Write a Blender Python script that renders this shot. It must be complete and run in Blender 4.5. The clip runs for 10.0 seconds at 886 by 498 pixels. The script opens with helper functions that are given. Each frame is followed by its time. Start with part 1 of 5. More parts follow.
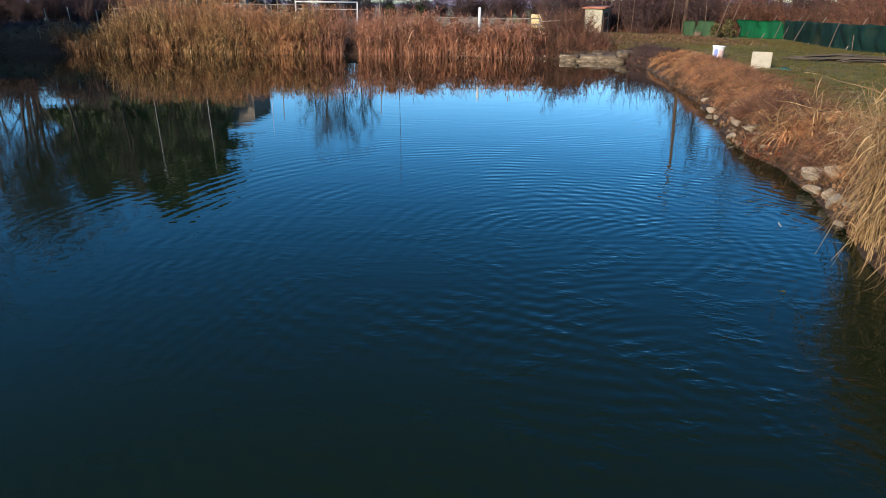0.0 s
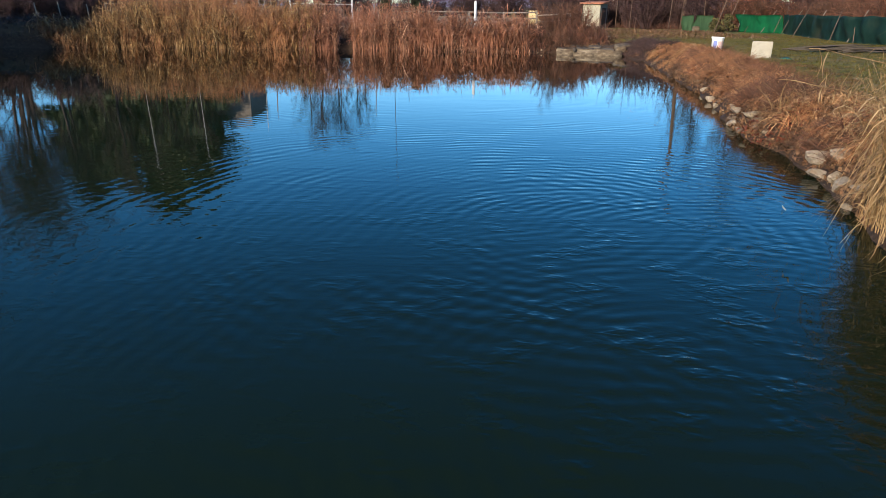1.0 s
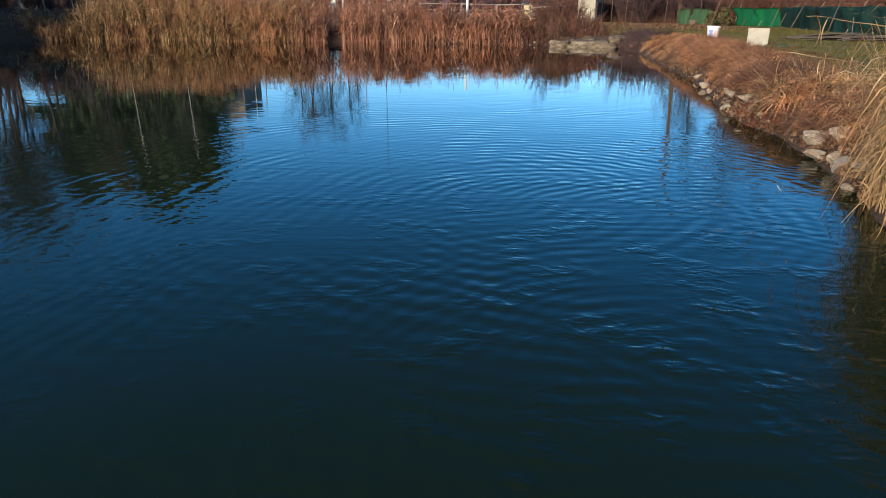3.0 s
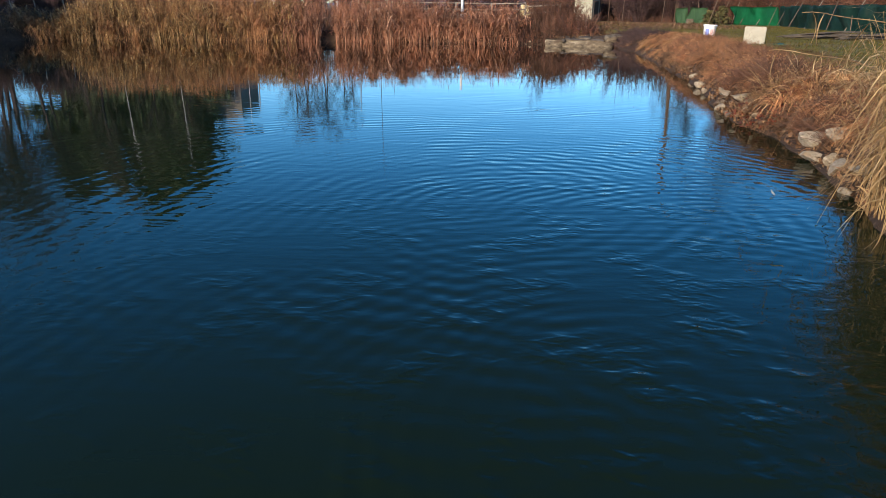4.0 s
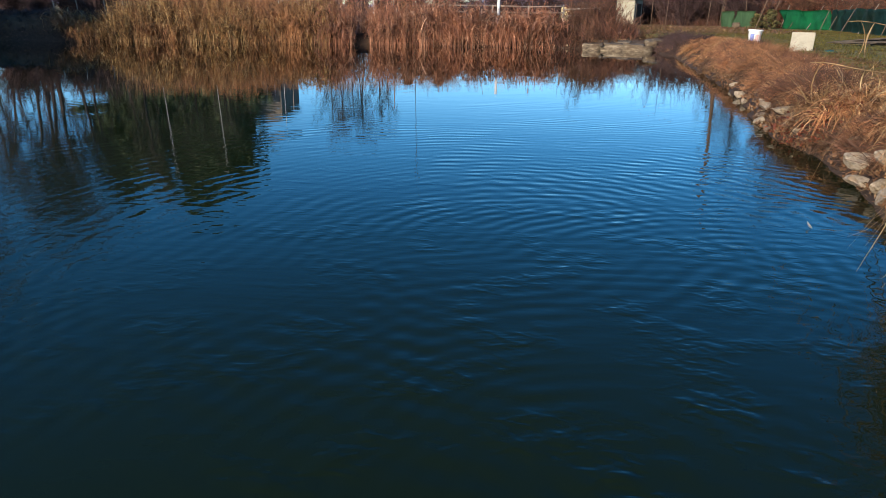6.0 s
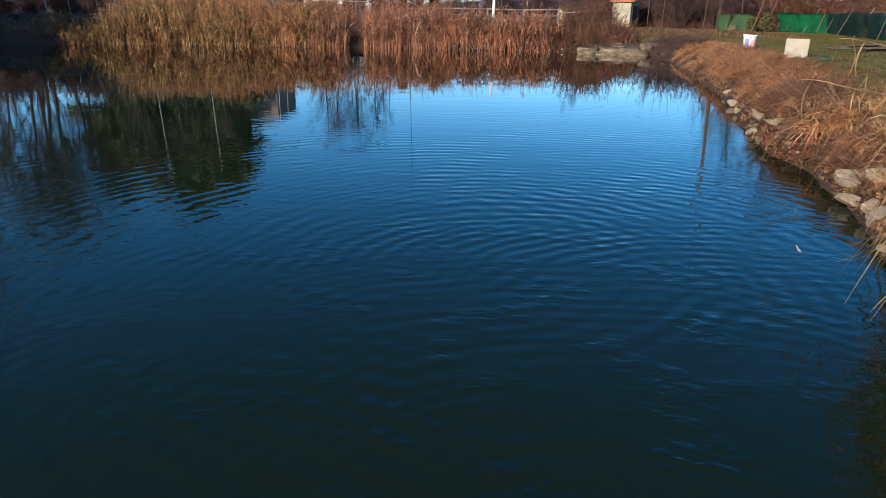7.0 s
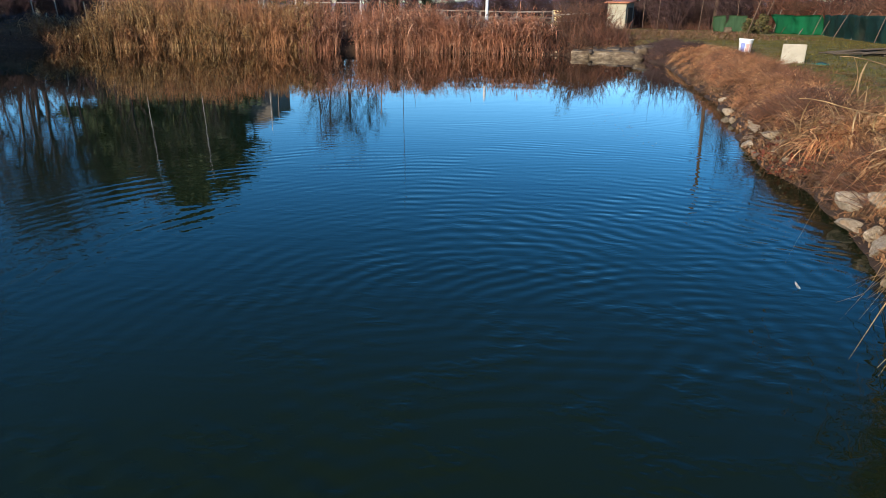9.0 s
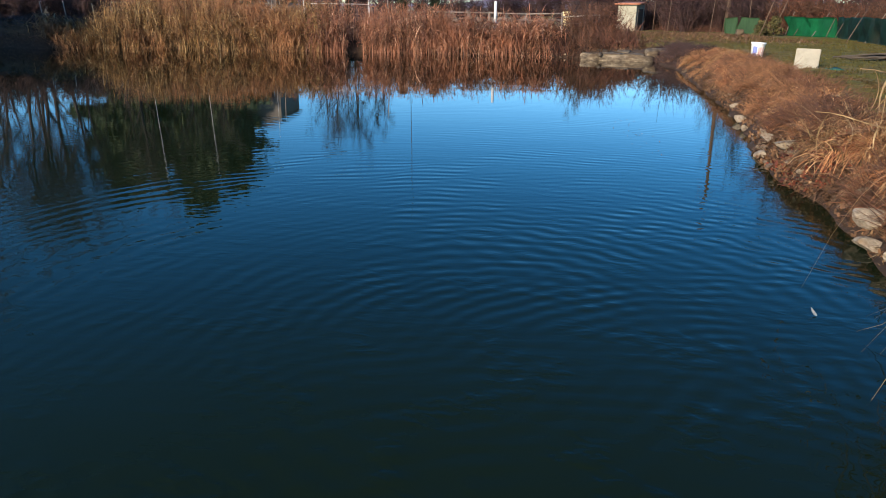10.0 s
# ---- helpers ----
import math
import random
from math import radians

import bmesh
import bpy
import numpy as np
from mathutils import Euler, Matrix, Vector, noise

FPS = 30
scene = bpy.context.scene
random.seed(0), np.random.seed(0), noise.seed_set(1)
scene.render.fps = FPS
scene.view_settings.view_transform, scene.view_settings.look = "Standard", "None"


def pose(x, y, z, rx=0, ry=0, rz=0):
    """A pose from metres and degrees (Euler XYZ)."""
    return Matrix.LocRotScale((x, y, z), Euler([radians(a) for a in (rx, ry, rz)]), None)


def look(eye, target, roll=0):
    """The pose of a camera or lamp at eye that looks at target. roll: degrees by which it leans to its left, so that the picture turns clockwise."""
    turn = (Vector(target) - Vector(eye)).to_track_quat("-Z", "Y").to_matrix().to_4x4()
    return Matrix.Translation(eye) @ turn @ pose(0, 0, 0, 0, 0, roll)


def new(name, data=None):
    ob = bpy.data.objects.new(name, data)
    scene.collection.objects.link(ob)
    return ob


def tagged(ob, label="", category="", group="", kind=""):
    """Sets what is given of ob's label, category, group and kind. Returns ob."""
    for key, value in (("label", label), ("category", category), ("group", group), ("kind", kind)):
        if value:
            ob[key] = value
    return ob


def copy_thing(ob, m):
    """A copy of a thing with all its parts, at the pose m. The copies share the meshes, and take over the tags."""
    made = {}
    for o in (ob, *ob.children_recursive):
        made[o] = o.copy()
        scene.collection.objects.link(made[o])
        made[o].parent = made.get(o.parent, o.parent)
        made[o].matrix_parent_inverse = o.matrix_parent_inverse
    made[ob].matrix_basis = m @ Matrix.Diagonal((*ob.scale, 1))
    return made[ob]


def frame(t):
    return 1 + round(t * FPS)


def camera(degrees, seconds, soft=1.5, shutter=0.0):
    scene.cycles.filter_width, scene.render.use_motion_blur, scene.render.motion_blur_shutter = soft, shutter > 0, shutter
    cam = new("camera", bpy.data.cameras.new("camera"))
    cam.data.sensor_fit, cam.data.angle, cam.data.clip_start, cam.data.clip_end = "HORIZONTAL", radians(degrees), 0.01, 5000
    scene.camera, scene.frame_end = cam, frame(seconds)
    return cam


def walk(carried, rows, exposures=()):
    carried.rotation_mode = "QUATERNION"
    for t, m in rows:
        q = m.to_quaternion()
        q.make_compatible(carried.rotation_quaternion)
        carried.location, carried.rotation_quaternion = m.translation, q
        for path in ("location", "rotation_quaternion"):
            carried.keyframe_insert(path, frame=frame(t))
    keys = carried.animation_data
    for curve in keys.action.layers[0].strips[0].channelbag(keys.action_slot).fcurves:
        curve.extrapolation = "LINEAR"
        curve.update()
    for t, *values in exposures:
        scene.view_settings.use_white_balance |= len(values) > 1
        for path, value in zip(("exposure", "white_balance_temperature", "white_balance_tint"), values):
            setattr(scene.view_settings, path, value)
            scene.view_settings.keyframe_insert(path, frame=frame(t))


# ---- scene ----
cam = camera(66.0, 10.0, 0.65)
PATH = [
    (0, (4.460, 7.540, 2.634), (4.412, 9.424, 1.965), 0.7),
    (0.5, (4.565, 7.790, 2.458), (4.518, 9.674, 1.788), 0.7),
    (1, (4.646, 7.979, 2.296), (4.600, 9.864, 1.627), 0.6),
    (1.5, (4.757, 8.172, 2.160), (4.710, 10.057, 1.491), 0.6),
    (2, (4.865, 8.341, 2.043), (4.819, 10.225, 1.374), 0.6),
    (2.5, (4.934, 8.462, 1.952), (4.890, 10.346, 1.282), 0.6),
    (4, (5.253, 8.993, 1.864), (5.213, 10.877, 1.193), 0.5),
    (4.5, (5.341, 9.173, 1.840), (5.299, 11.057, 1.170), 0.6),
    (4.7, (5.373, 9.241, 1.844), (5.331, 11.125, 1.174), 0.6),
    (4.8, (5.389, 9.274, 1.847), (5.328, 11.158, 1.177), 0.6),
    (4.9, (5.405, 9.308, 1.849), (5.315, 11.190, 1.180), 0.6),
    (5, (5.421, 9.342, 1.851), (5.297, 11.222, 1.181), 0.6),
    (5.1, (5.448, 9.383, 1.854), (5.304, 11.263, 1.186), 0.6),
    (5.2, (5.476, 9.425, 1.858), (5.323, 11.304, 1.190), 0.6),
    (5.5, (5.558, 9.549, 1.868), (5.404, 11.428, 1.200), 0.6),
    (7, (5.806, 9.951, 2.080), (5.660, 11.830, 1.413), 0.7),
    (7.5, (5.863, 10.080, 2.127), (5.718, 11.960, 1.459), 0.6),
    (8, (5.895, 10.214, 2.167), (5.754, 12.094, 1.498), 0.7),
    (8.5, (5.931, 10.345, 2.198), (5.793, 12.225, 1.529), 0.7),
    (9, (5.980, 10.517, 2.227), (5.843, 12.397, 1.558), 0.7),
    (9.5, (5.993, 10.655, 2.271), (5.860, 12.535, 1.602), 0.7),
    (9.7, (6.015, 10.729, 2.285), (5.881, 12.609, 1.616), 0.7),
    (9.8, (6.027, 10.766, 2.291), (5.883, 12.645, 1.622), 0.7),
    (9.9, (6.038, 10.803, 2.298), (5.884, 12.682, 1.629), 0.7),
    (10, (6.049, 10.840, 2.305), (5.887, 12.718, 1.636), 0.8),
]
walk(cam, [(t, look(eye, target, roll)) for t, eye, target, roll in PATH])

# world, sun, exposure
SUN_AZ, SUN_EL = radians(214), radians(20)
world = bpy.data.worlds.new("world")
scene.world = world
world.use_nodes = True
wt = world.node_tree
sky = wt.nodes.new("ShaderNodeTexSky")
sky.sky_type, sky.sun_disc = "NISHITA", False
sky.sun_elevation, sky.sun_rotation = SUN_EL, SUN_AZ
sky.air_density, sky.dust_density, sky.ozone_density = 0.8, 0.35, 3.0
tint = wt.nodes.new("ShaderNodeHueSaturation")
tint.inputs["Saturation"].default_value = 1.36
tint.inputs["Hue"].default_value = 0.499
wt.links.new(sky.outputs[0], tint.inputs["Color"])
wt.links.new(tint.outputs[0], wt.nodes["Background"].inputs[0])
wt.nodes["Background"].inputs[1].default_value = 0.15
sun_to = Vector((math.sin(SUN_AZ) * math.cos(SUN_EL), math.cos(SUN_AZ) * math.cos(SUN_EL), math.sin(SUN_EL)))
lamp = bpy.data.lights.new("sun", "SUN")
lamp.energy, lamp.angle, lamp.color = 4.6, radians(0.5), (1.0, 0.88, 0.70)
sun = new("sun", lamp)
sun.matrix_world = look(sun_to * 50, (0, 0, 0))
scene.view_settings.exposure = 1.0
rng = np.random.default_rng(7)


# ---- materials ----
def material(name, rough=0.8, metal=0.0):
    m = bpy.data.materials.new(name)
    m.use_nodes = True
    b = m.node_tree.nodes["Principled BSDF"]
    b.inputs["Roughness"].default_value, b.inputs["Metallic"].default_value = rough, metal
    b.inputs["Specular IOR Level"].default_value = 0.25
    return m, m.node_tree, b


def ramp(nt, src, stops):
    r = nt.nodes.new("ShaderNodeValToRGB")
    els = r.color_ramp.elements
    while len(els) < len(stops):
        els.new(0.5)
    for e, (p, c) in zip(els, stops):
        e.position, e.color = p, (*c, 1)
    nt.links.new(src, r.inputs[0])
    return r.outputs[0]


def noise_tex(nt, scale, detail=6, rough=0.6, vec=None, stretch=None):
    n = nt.nodes.new("ShaderNodeTexNoise")
    n.inputs["Scale"].default_value, n.inputs["Detail"].default_value, n.inputs["Roughness"].default_value = scale, detail, rough
    if vec is None:
        vec = nt.nodes.new("ShaderNodeNewGeometry").outputs["Position"]
    if stretch:
        mp = nt.nodes.new("ShaderNodeMapping")
        mp.inputs["Scale"].default_value = stretch
        nt.links.new(vec, mp.inputs[0])
        vec = mp.outputs[0]
    nt.links.new(vec, n.inputs["Vector"])
    return n.outputs["Fac"]


def mix(nt, fac, a, b, mode="MIX"):
    m = nt.nodes.new("ShaderNodeMix")
    m.data_type, m.blend_type = "RGBA", mode
    for sock, v in ((m.inputs[0], fac), (m.inputs[6], a), (m.inputs[7], b)):
        if isinstance(v, (int, float)):
            sock.default_value = v
        elif isinstance(v, tuple):
            sock.default_value = (*v, 1)
        else:
            nt.links.new(v, sock)
    return m.outputs[2]


def bump(nt, b, height, strength, dist):
    n = nt.nodes.new("ShaderNodeBump")
    n.inputs["Strength"].default_value, n.inputs["Distance"].default_value = strength, dist
    nt.links.new(height, n.inputs["Height"])
    nt.links.new(n.outputs[0], b.inputs["Normal"])


def plant_material(name, cols, patch=None, scale=0.5, through_light=0.25, deep=0.5):
    """Dry leaves and stems: each one its own tint, with random tufts toned darker and lighter for shaded gaps and
    bright tops, and wider patches of another tint.
    """
    m, nt, b = material(name, 0.75)
    isl = nt.nodes.new("ShaderNodeNewGeometry").outputs["Random Per Island"]
    n = len(cols)
    col = ramp(nt, isl, [(i / max(1, n - 1), tuple(v * 0.74 for v in c)) for i, c in enumerate(cols)])
    if patch:
        fac = ramp(nt, noise_tex(nt, scale, 3), [(0.42, (0, 0, 0)), (0.6, (1, 1, 1))])
        col = mix(nt, fac, col, mix(nt, 0.8, col, tuple(v * 0.74 for v in patch)))
    fine = ramp(nt, noise_tex(nt, 14, 4), [(0.3, (0.7, 0.7, 0.7)), (0.7, (1.15, 1.15, 1.15))])
    col = mix(nt, 1.0, col, fine, "MULTIPLY")
    # tone noise stands in for dark gaps between tufts
    gap_tone = ramp(nt, noise_tex(nt, 2.6, 3, 0.6, None, (1, 1, 0.45)), [(0.34, (deep, deep, deep)), (0.5, (0.85, 0.85, 0.85)), (0.66, (1.4, 1.4, 1.4))])
    col = mix(nt, 1.0, col, gap_tone, "MULTIPLY")
    nt.links.new(col, b.inputs["Base Color"])
    if through_light:
        tr = nt.nodes.new("ShaderNodeBsdfTranslucent")
        nt.links.new(col, tr.inputs[0])
        ms = nt.nodes.new("ShaderNodeMixShader")
        ms.inputs[0].default_value = through_light
        nt.links.new(b.outputs[0], ms.inputs[1])
        nt.links.new(tr.outputs[0], ms.inputs[2])
        nt.links.new(ms.outputs[0], nt.nodes["Material Output"].inputs[0])
    return m


def surface(name, cols, scale=6.0, rough=0.8, relief=0.3, metal=0.0, stain=None, stretch=None, dist=0.01):
    m, nt, b = material(name, rough, metal)
    tc = nt.nodes.new("ShaderNodeTexCoord").outputs["Object"]
    col = ramp(nt, noise_tex(nt, scale, 8, 0.65, tc, stretch), [(0.3 + 0.4 * i / max(1, len(cols) - 1), c) for i, c in enumerate(cols)])
    if stain:
        fac = ramp(nt, noise_tex(nt, scale * 0.23, 5, 0.6, tc), [(0.5, (0, 0, 0)), (0.68, (1, 1, 1))])
        col = mix(nt, fac, col, stain)
    nt.links.new(col, b.inputs["Base Color"])
    if relief:
        bump(nt, b, noise_tex(nt, scale * 4, 8, 0.7, tc, stretch), relief, dist)
    return m


M_REED = plant_material("dry_reed", [(0.035, 0.014, 0.006), (0.36, 0.18, 0.065), (0.09, 0.036, 0.014), (0.58, 0.35, 0.14), (0.05, 0.02, 0.008), (0.82, 0.57, 0.28)], (0.44, 0.19, 0.09), 0.3, 0.12, 0.35)
M_REED_RED = plant_material("rusty_reed", [(0.035, 0.012, 0.008), (0.42, 0.16, 0.085), (0.12, 0.04, 0.022), (0.64, 0.31, 0.18), (0.07, 0.024, 0.015), (0.85, 0.50, 0.33)], (0.44, 0.18, 0.10), 0.4, 0.1, 0.4)
M_STRAW = plant_material("straw", [(0.27, 0.155, 0.07), (0.58, 0.385, 0.185), (0.42, 0.26, 0.12), (0.70, 0.49, 0.26)], (0.33, 0.18, 0.08), 0.8)
M_TWIG = plant_material("brush_twig", [(0.04, 0.014, 0.009), (0.23, 0.092, 0.047), (0.10, 0.038, 0.021), (0.46, 0.23, 0.12)], (0.27, 0.125, 0.056), 0.55, 0.0)
M_DRYGRASS = plant_material("dry_grass", [(0.05, 0.02, 0.010), (0.40, 0.155, 0.058), (0.16, 0.06, 0.025), (0.60, 0.27, 0.105), (0.86, 0.52, 0.25)], (0.22, 0.085, 0.036), 1.1, 0.12)
M_LAWN = plant_material("lawn_blade", [(0.045, 0.045, 0.005), (0.125, 0.112, 0.011), (0.20, 0.15, 0.028), (0.085, 0.080, 0.008)], (0.15, 0.092, 0.026), 0.5, 0.25, 0.65)
M_REDLEAF = plant_material("red_leaf", [(0.16, 0.035, 0.02), (0.26, 0.065, 0.035), (0.12, 0.035, 0.02)])
M_LITTER = plant_material("leaf_litter", [(0.09, 0.045, 0.025), (0.28, 0.14, 0.065), (0.17, 0.08, 0.04), (0.38, 0.24, 0.13)], (0.12, 0.06, 0.03), 0.9, 0.0)
M_TANGRASS = plant_material("tan_grass", [(0.07, 0.033, 0.016), (0.60, 0.29, 0.12), (0.25, 0.11, 0.045), (0.84, 0.47, 0.21), (1.0, 0.70, 0.38)], (0.50, 0.185, 0.07), 0.7, 0.12)
M_OLIVEGRASS = plant_material("olive_grass", [(0.07, 0.05, 0.018), (0.20, 0.14, 0.045), (0.12, 0.09, 0.028), (0.34, 0.24, 0.10)], (0.22, 0.12, 0.05), 0.7, 0.12)
M_OLIVE = plant_material("olive_leaf", [(0.07, 0.07, 0.025), (0.18, 0.15, 0.055), (0.12, 0.10, 0.035)], None, 1, 0.15)
M_GOLD = plant_material("golden_grass", [(0.22, 0.095, 0.038), (0.66, 0.34, 0.135), (0.44, 0.20, 0.075), (0.84, 0.52, 0.25)], (0.46, 0.19, 0.085), 0.8, 0.15)
M_BRAMBLE = plant_material("bramble_stem", [(0.028, 0.011, 0.008), (0.22, 0.088, 0.048), (0.08, 0.032, 0.021), (0.15, 0.058, 0.034)], (0.11, 0.055, 0.032), 0.6, 0.0)
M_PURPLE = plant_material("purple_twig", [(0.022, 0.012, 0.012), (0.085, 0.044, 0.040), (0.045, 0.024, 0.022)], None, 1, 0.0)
M_THICKET = plant_material("thicket_wood", [(0.025, 0.012, 0.013), (0.085, 0.042, 0.040), (0.045, 0.022, 0.022)], (0.09, 0.05, 0.042), 0.3, 0.0)
M_BARK = plant_material("bare_wood", [(0.028, 0.019, 0.021), (0.065, 0.046, 0.048), (0.045, 0.031, 0.033)], (0.075, 0.056, 0.052), 0.3, 0.0)
M_CONIFER = plant_material("needles", [(0.07, 0.105, 0.058), (0.11, 0.145, 0.078), (0.14, 0.16, 0.09)], None, 1, 0.1)
M_BUSH = plant_material("evergreen_leaf", [(0.02, 0.03, 0.012), (0.035, 0.045, 0.018), (0.05, 0.05, 0.02)], None, 1, 0.1)
M_ROCK = surface("limestone", [(0.10, 0.072, 0.048), (0.23, 0.18, 0.128), (0.37, 0.305, 0.225)], 5, 0.9, 0.8, stain=(0.20, 0.135, 0.08), dist=0.02)
M_BROWNROCK = surface("muddy_stone", [(0.05, 0.033, 0.021), (0.12, 0.084, 0.056), (0.22, 0.165, 0.115)], 5, 0.85, 0.8, stain=(0.08, 0.05, 0.03), dist=0.02)
M_CONCRETE = surface("weathered_concrete", [(0.035, 0.023, 0.014), (0.12, 0.09, 0.06), (0.27, 0.215, 0.15)], 4.5, 0.9, 1.0, stain=(0.07, 0.045, 0.026), stretch=(0.6, 0.6, 1.5), dist=0.05)
M_SLAB = surface("pale_board", [(0.21, 0.185, 0.14), (0.29, 0.26, 0.205)], 5, 0.8, 0.25, stain=(0.24, 0.20, 0.145))
M_WHITEWASH = surface("whitewash", [(0.19, 0.17, 0.125), (0.29, 0.265, 0.205)], 4, 0.9, 0.4, stain=(0.27, 0.21, 0.15))
M_RUST = surface("rusty_sheet", [(0.20, 0.07, 0.04), (0.34, 0.14, 0.08)], 6, 0.7, 0.3)
M_PLASTIC = surface("white_plastic", [(0.58, 0.57, 0.55), (0.68, 0.67, 0.65)], 3, 0.4, 0.05)
M_BLUE = surface("blue_print", [(0.11, 0.14, 0.33), (0.16, 0.19, 0.40)], 8, 0.5, 0)
M_PINK = surface("red_print", [(0.46, 0.25, 0.23), (0.54, 0.36, 0.33)], 8, 0.5, 0)
M_NET = surface("green_netting", [(0.004, 0.07, 0.026), (0.007, 0.15, 0.055)], 1.1, 0.6, 0.5, stretch=(1, 1, 0.5), stain=(0.01, 0.07, 0.04), dist=0.03)
M_NET_FADED = surface("faded_netting", [(0.022, 0.06, 0.026), (0.06, 0.12, 0.055)], 2.2, 0.7, 0.6, stain=(0.03, 0.08, 0.03), stretch=(1, 1, 0.2), dist=0.04)
M_NET_OLD = surface("dark_netting", [(0.005, 0.026, 0.02), (0.014, 0.048, 0.038)], 1.6, 0.7, 0.5, stain=(0.062, 0.065, 0.042), stretch=(1, 1, 0.4), dist=0.03)
M_POLE = surface("weathered_pole", [(0.06, 0.037, 0.028), (0.13, 0.085, 0.06)], 8, 0.85, 0.4, stretch=(1, 1, 0.1))
M_PALEWOOD = surface("pale_wood", [(0.13, 0.105, 0.085), (0.22, 0.185, 0.155)], 8, 0.8, 0.3, stretch=(1, 1, 0.15))
M_WHITE = surface("white_paint", [(0.42, 0.40, 0.385), (0.56, 0.54, 0.52)], 5, 0.5, 0.1)
M_TAN = surface("tan_render", [(0.34, 0.26, 0.14), (0.45, 0.36, 0.20)], 2, 0.9, 0.3)
M_WALL = surface("house_render", [(0.14, 0.12, 0.105), (0.20, 0.17, 0.15)], 1.5, 0.9, 0.2)
M_ROOF = surface("slate_roof", [(0.09, 0.09, 0.10), (0.15, 0.145, 0.15)], 3, 0.85, 0.4)
M_DARK = surface("dark_iron", [(0.03, 0.025, 0.02), (0.07, 0.05, 0.035)], 10, 0.7, 0.3)
M_TEAL = surface("teal_cloth", [(0.012, 0.06, 0.045), (0.025, 0.10, 0.075)], 9, 0.8, 0.5)
M_SOIL = surface("packed_soil", [(0.018, 0.011, 0.007), (0.055, 0.034, 0.021), (0.11, 0.07, 0.042)], 7, 0.95, 0.8, dist=0.03)
M_HAZE_HILL = surface("haze_hill", [(0.17, 0.15, 0.21), (0.23, 0.20, 0.27)], 0.004, 1.0, 0)
M_GLASS, _nt, _b = material("window_glass", 0.05)
_b.inputs["Base Color"].default_value = (0.02, 0.025, 0.03, 1)


def ground_material():
    m, nt, b = material("earth_and_turf", 0.95)
    pos = nt.nodes.new("ShaderNodeNewGeometry").outputs["Position"]
    sep = nt.nodes.new("ShaderNodeSeparateXYZ")
    nt.links.new(pos, sep.inputs[0])
    turf = ramp(nt, noise_tex(nt, 3.0, 8, 0.7), [(0.3, (0.03, 0.028, 0.004)), (0.5, (0.092, 0.078, 0.009)), (0.7, (0.17, 0.125, 0.032))])
    worn = ramp(nt, noise_tex(nt, 0.35, 6, 0.65), [(0.50, (0, 0, 0)), (0.70, (0.8, 0.8, 0.8))])
    earth = ramp(nt, noise_tex(nt, 5.0, 8, 0.7), [(0.3, (0.09, 0.055, 0.03)), (0.55, (0.21, 0.14, 0.08)), (0.75, (0.33, 0.24, 0.14))])
    top = mix(nt, worn, turf, earth)
    side = nt.nodes.new("ShaderNodeMapRange")
    side.inputs[1].default_value, side.inputs[2].default_value = 11, 8
    nt.links.new(sep.outputs[0], side.inputs[0])
    # bare earth left of the lawn, toned dark with the corner bank's shade
    shade_earth = ramp(nt, noise_tex(nt, 4.0, 8, 0.7), [(0.3, (0.025, 0.015, 0.009)), (0.6, (0.075, 0.045, 0.025)), (0.8, (0.15, 0.10, 0.055))])
    top = mix(nt, side.outputs[0], top, shade_earth)
    # litter and mud on the slope down to the water, darkened for brush shade
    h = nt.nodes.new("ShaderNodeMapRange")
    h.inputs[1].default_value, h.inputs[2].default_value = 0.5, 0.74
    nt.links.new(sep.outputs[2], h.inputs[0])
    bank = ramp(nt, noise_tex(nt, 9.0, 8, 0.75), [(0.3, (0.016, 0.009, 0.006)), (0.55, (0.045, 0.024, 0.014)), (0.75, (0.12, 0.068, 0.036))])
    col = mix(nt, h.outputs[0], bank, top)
    # fields far beyond
    far = nt.nodes.new("ShaderNodeMapRange")
    far.inputs[1].default_value, far.inputs[2].default_value = 52, 62
    nt.links.new(sep.outputs[1], far.inputs[0])
    lim = nt.nodes.new("ShaderNodeMapRange")
    lim.inputs[1].default_value, lim.inputs[2].default_value = 13, 9
    nt.links.new(sep.outputs[0], lim.inputs[0])
    both = nt.nodes.new("ShaderNodeMath")
    both.operation = "MULTIPLY"
    nt.links.new(far.outputs[0], both.inputs[0])
    nt.links.new(lim.outputs[0], both.inputs[1])
    field = ramp(nt, noise_tex(nt, 0.06, 6, 0.6), [(0.35, (0.09, 0.075, 0.03)), (0.5, (0.17, 0.125, 0.07)), (0.65, (0.26, 0.19, 0.115))])
    col = mix(nt, both.outputs[0], col, field)
    nt.links.new(col, b.inputs["Base Color"])
    bump(nt, b, noise_tex(nt, 12, 8, 0.75), 0.9, 0.05)
    return m


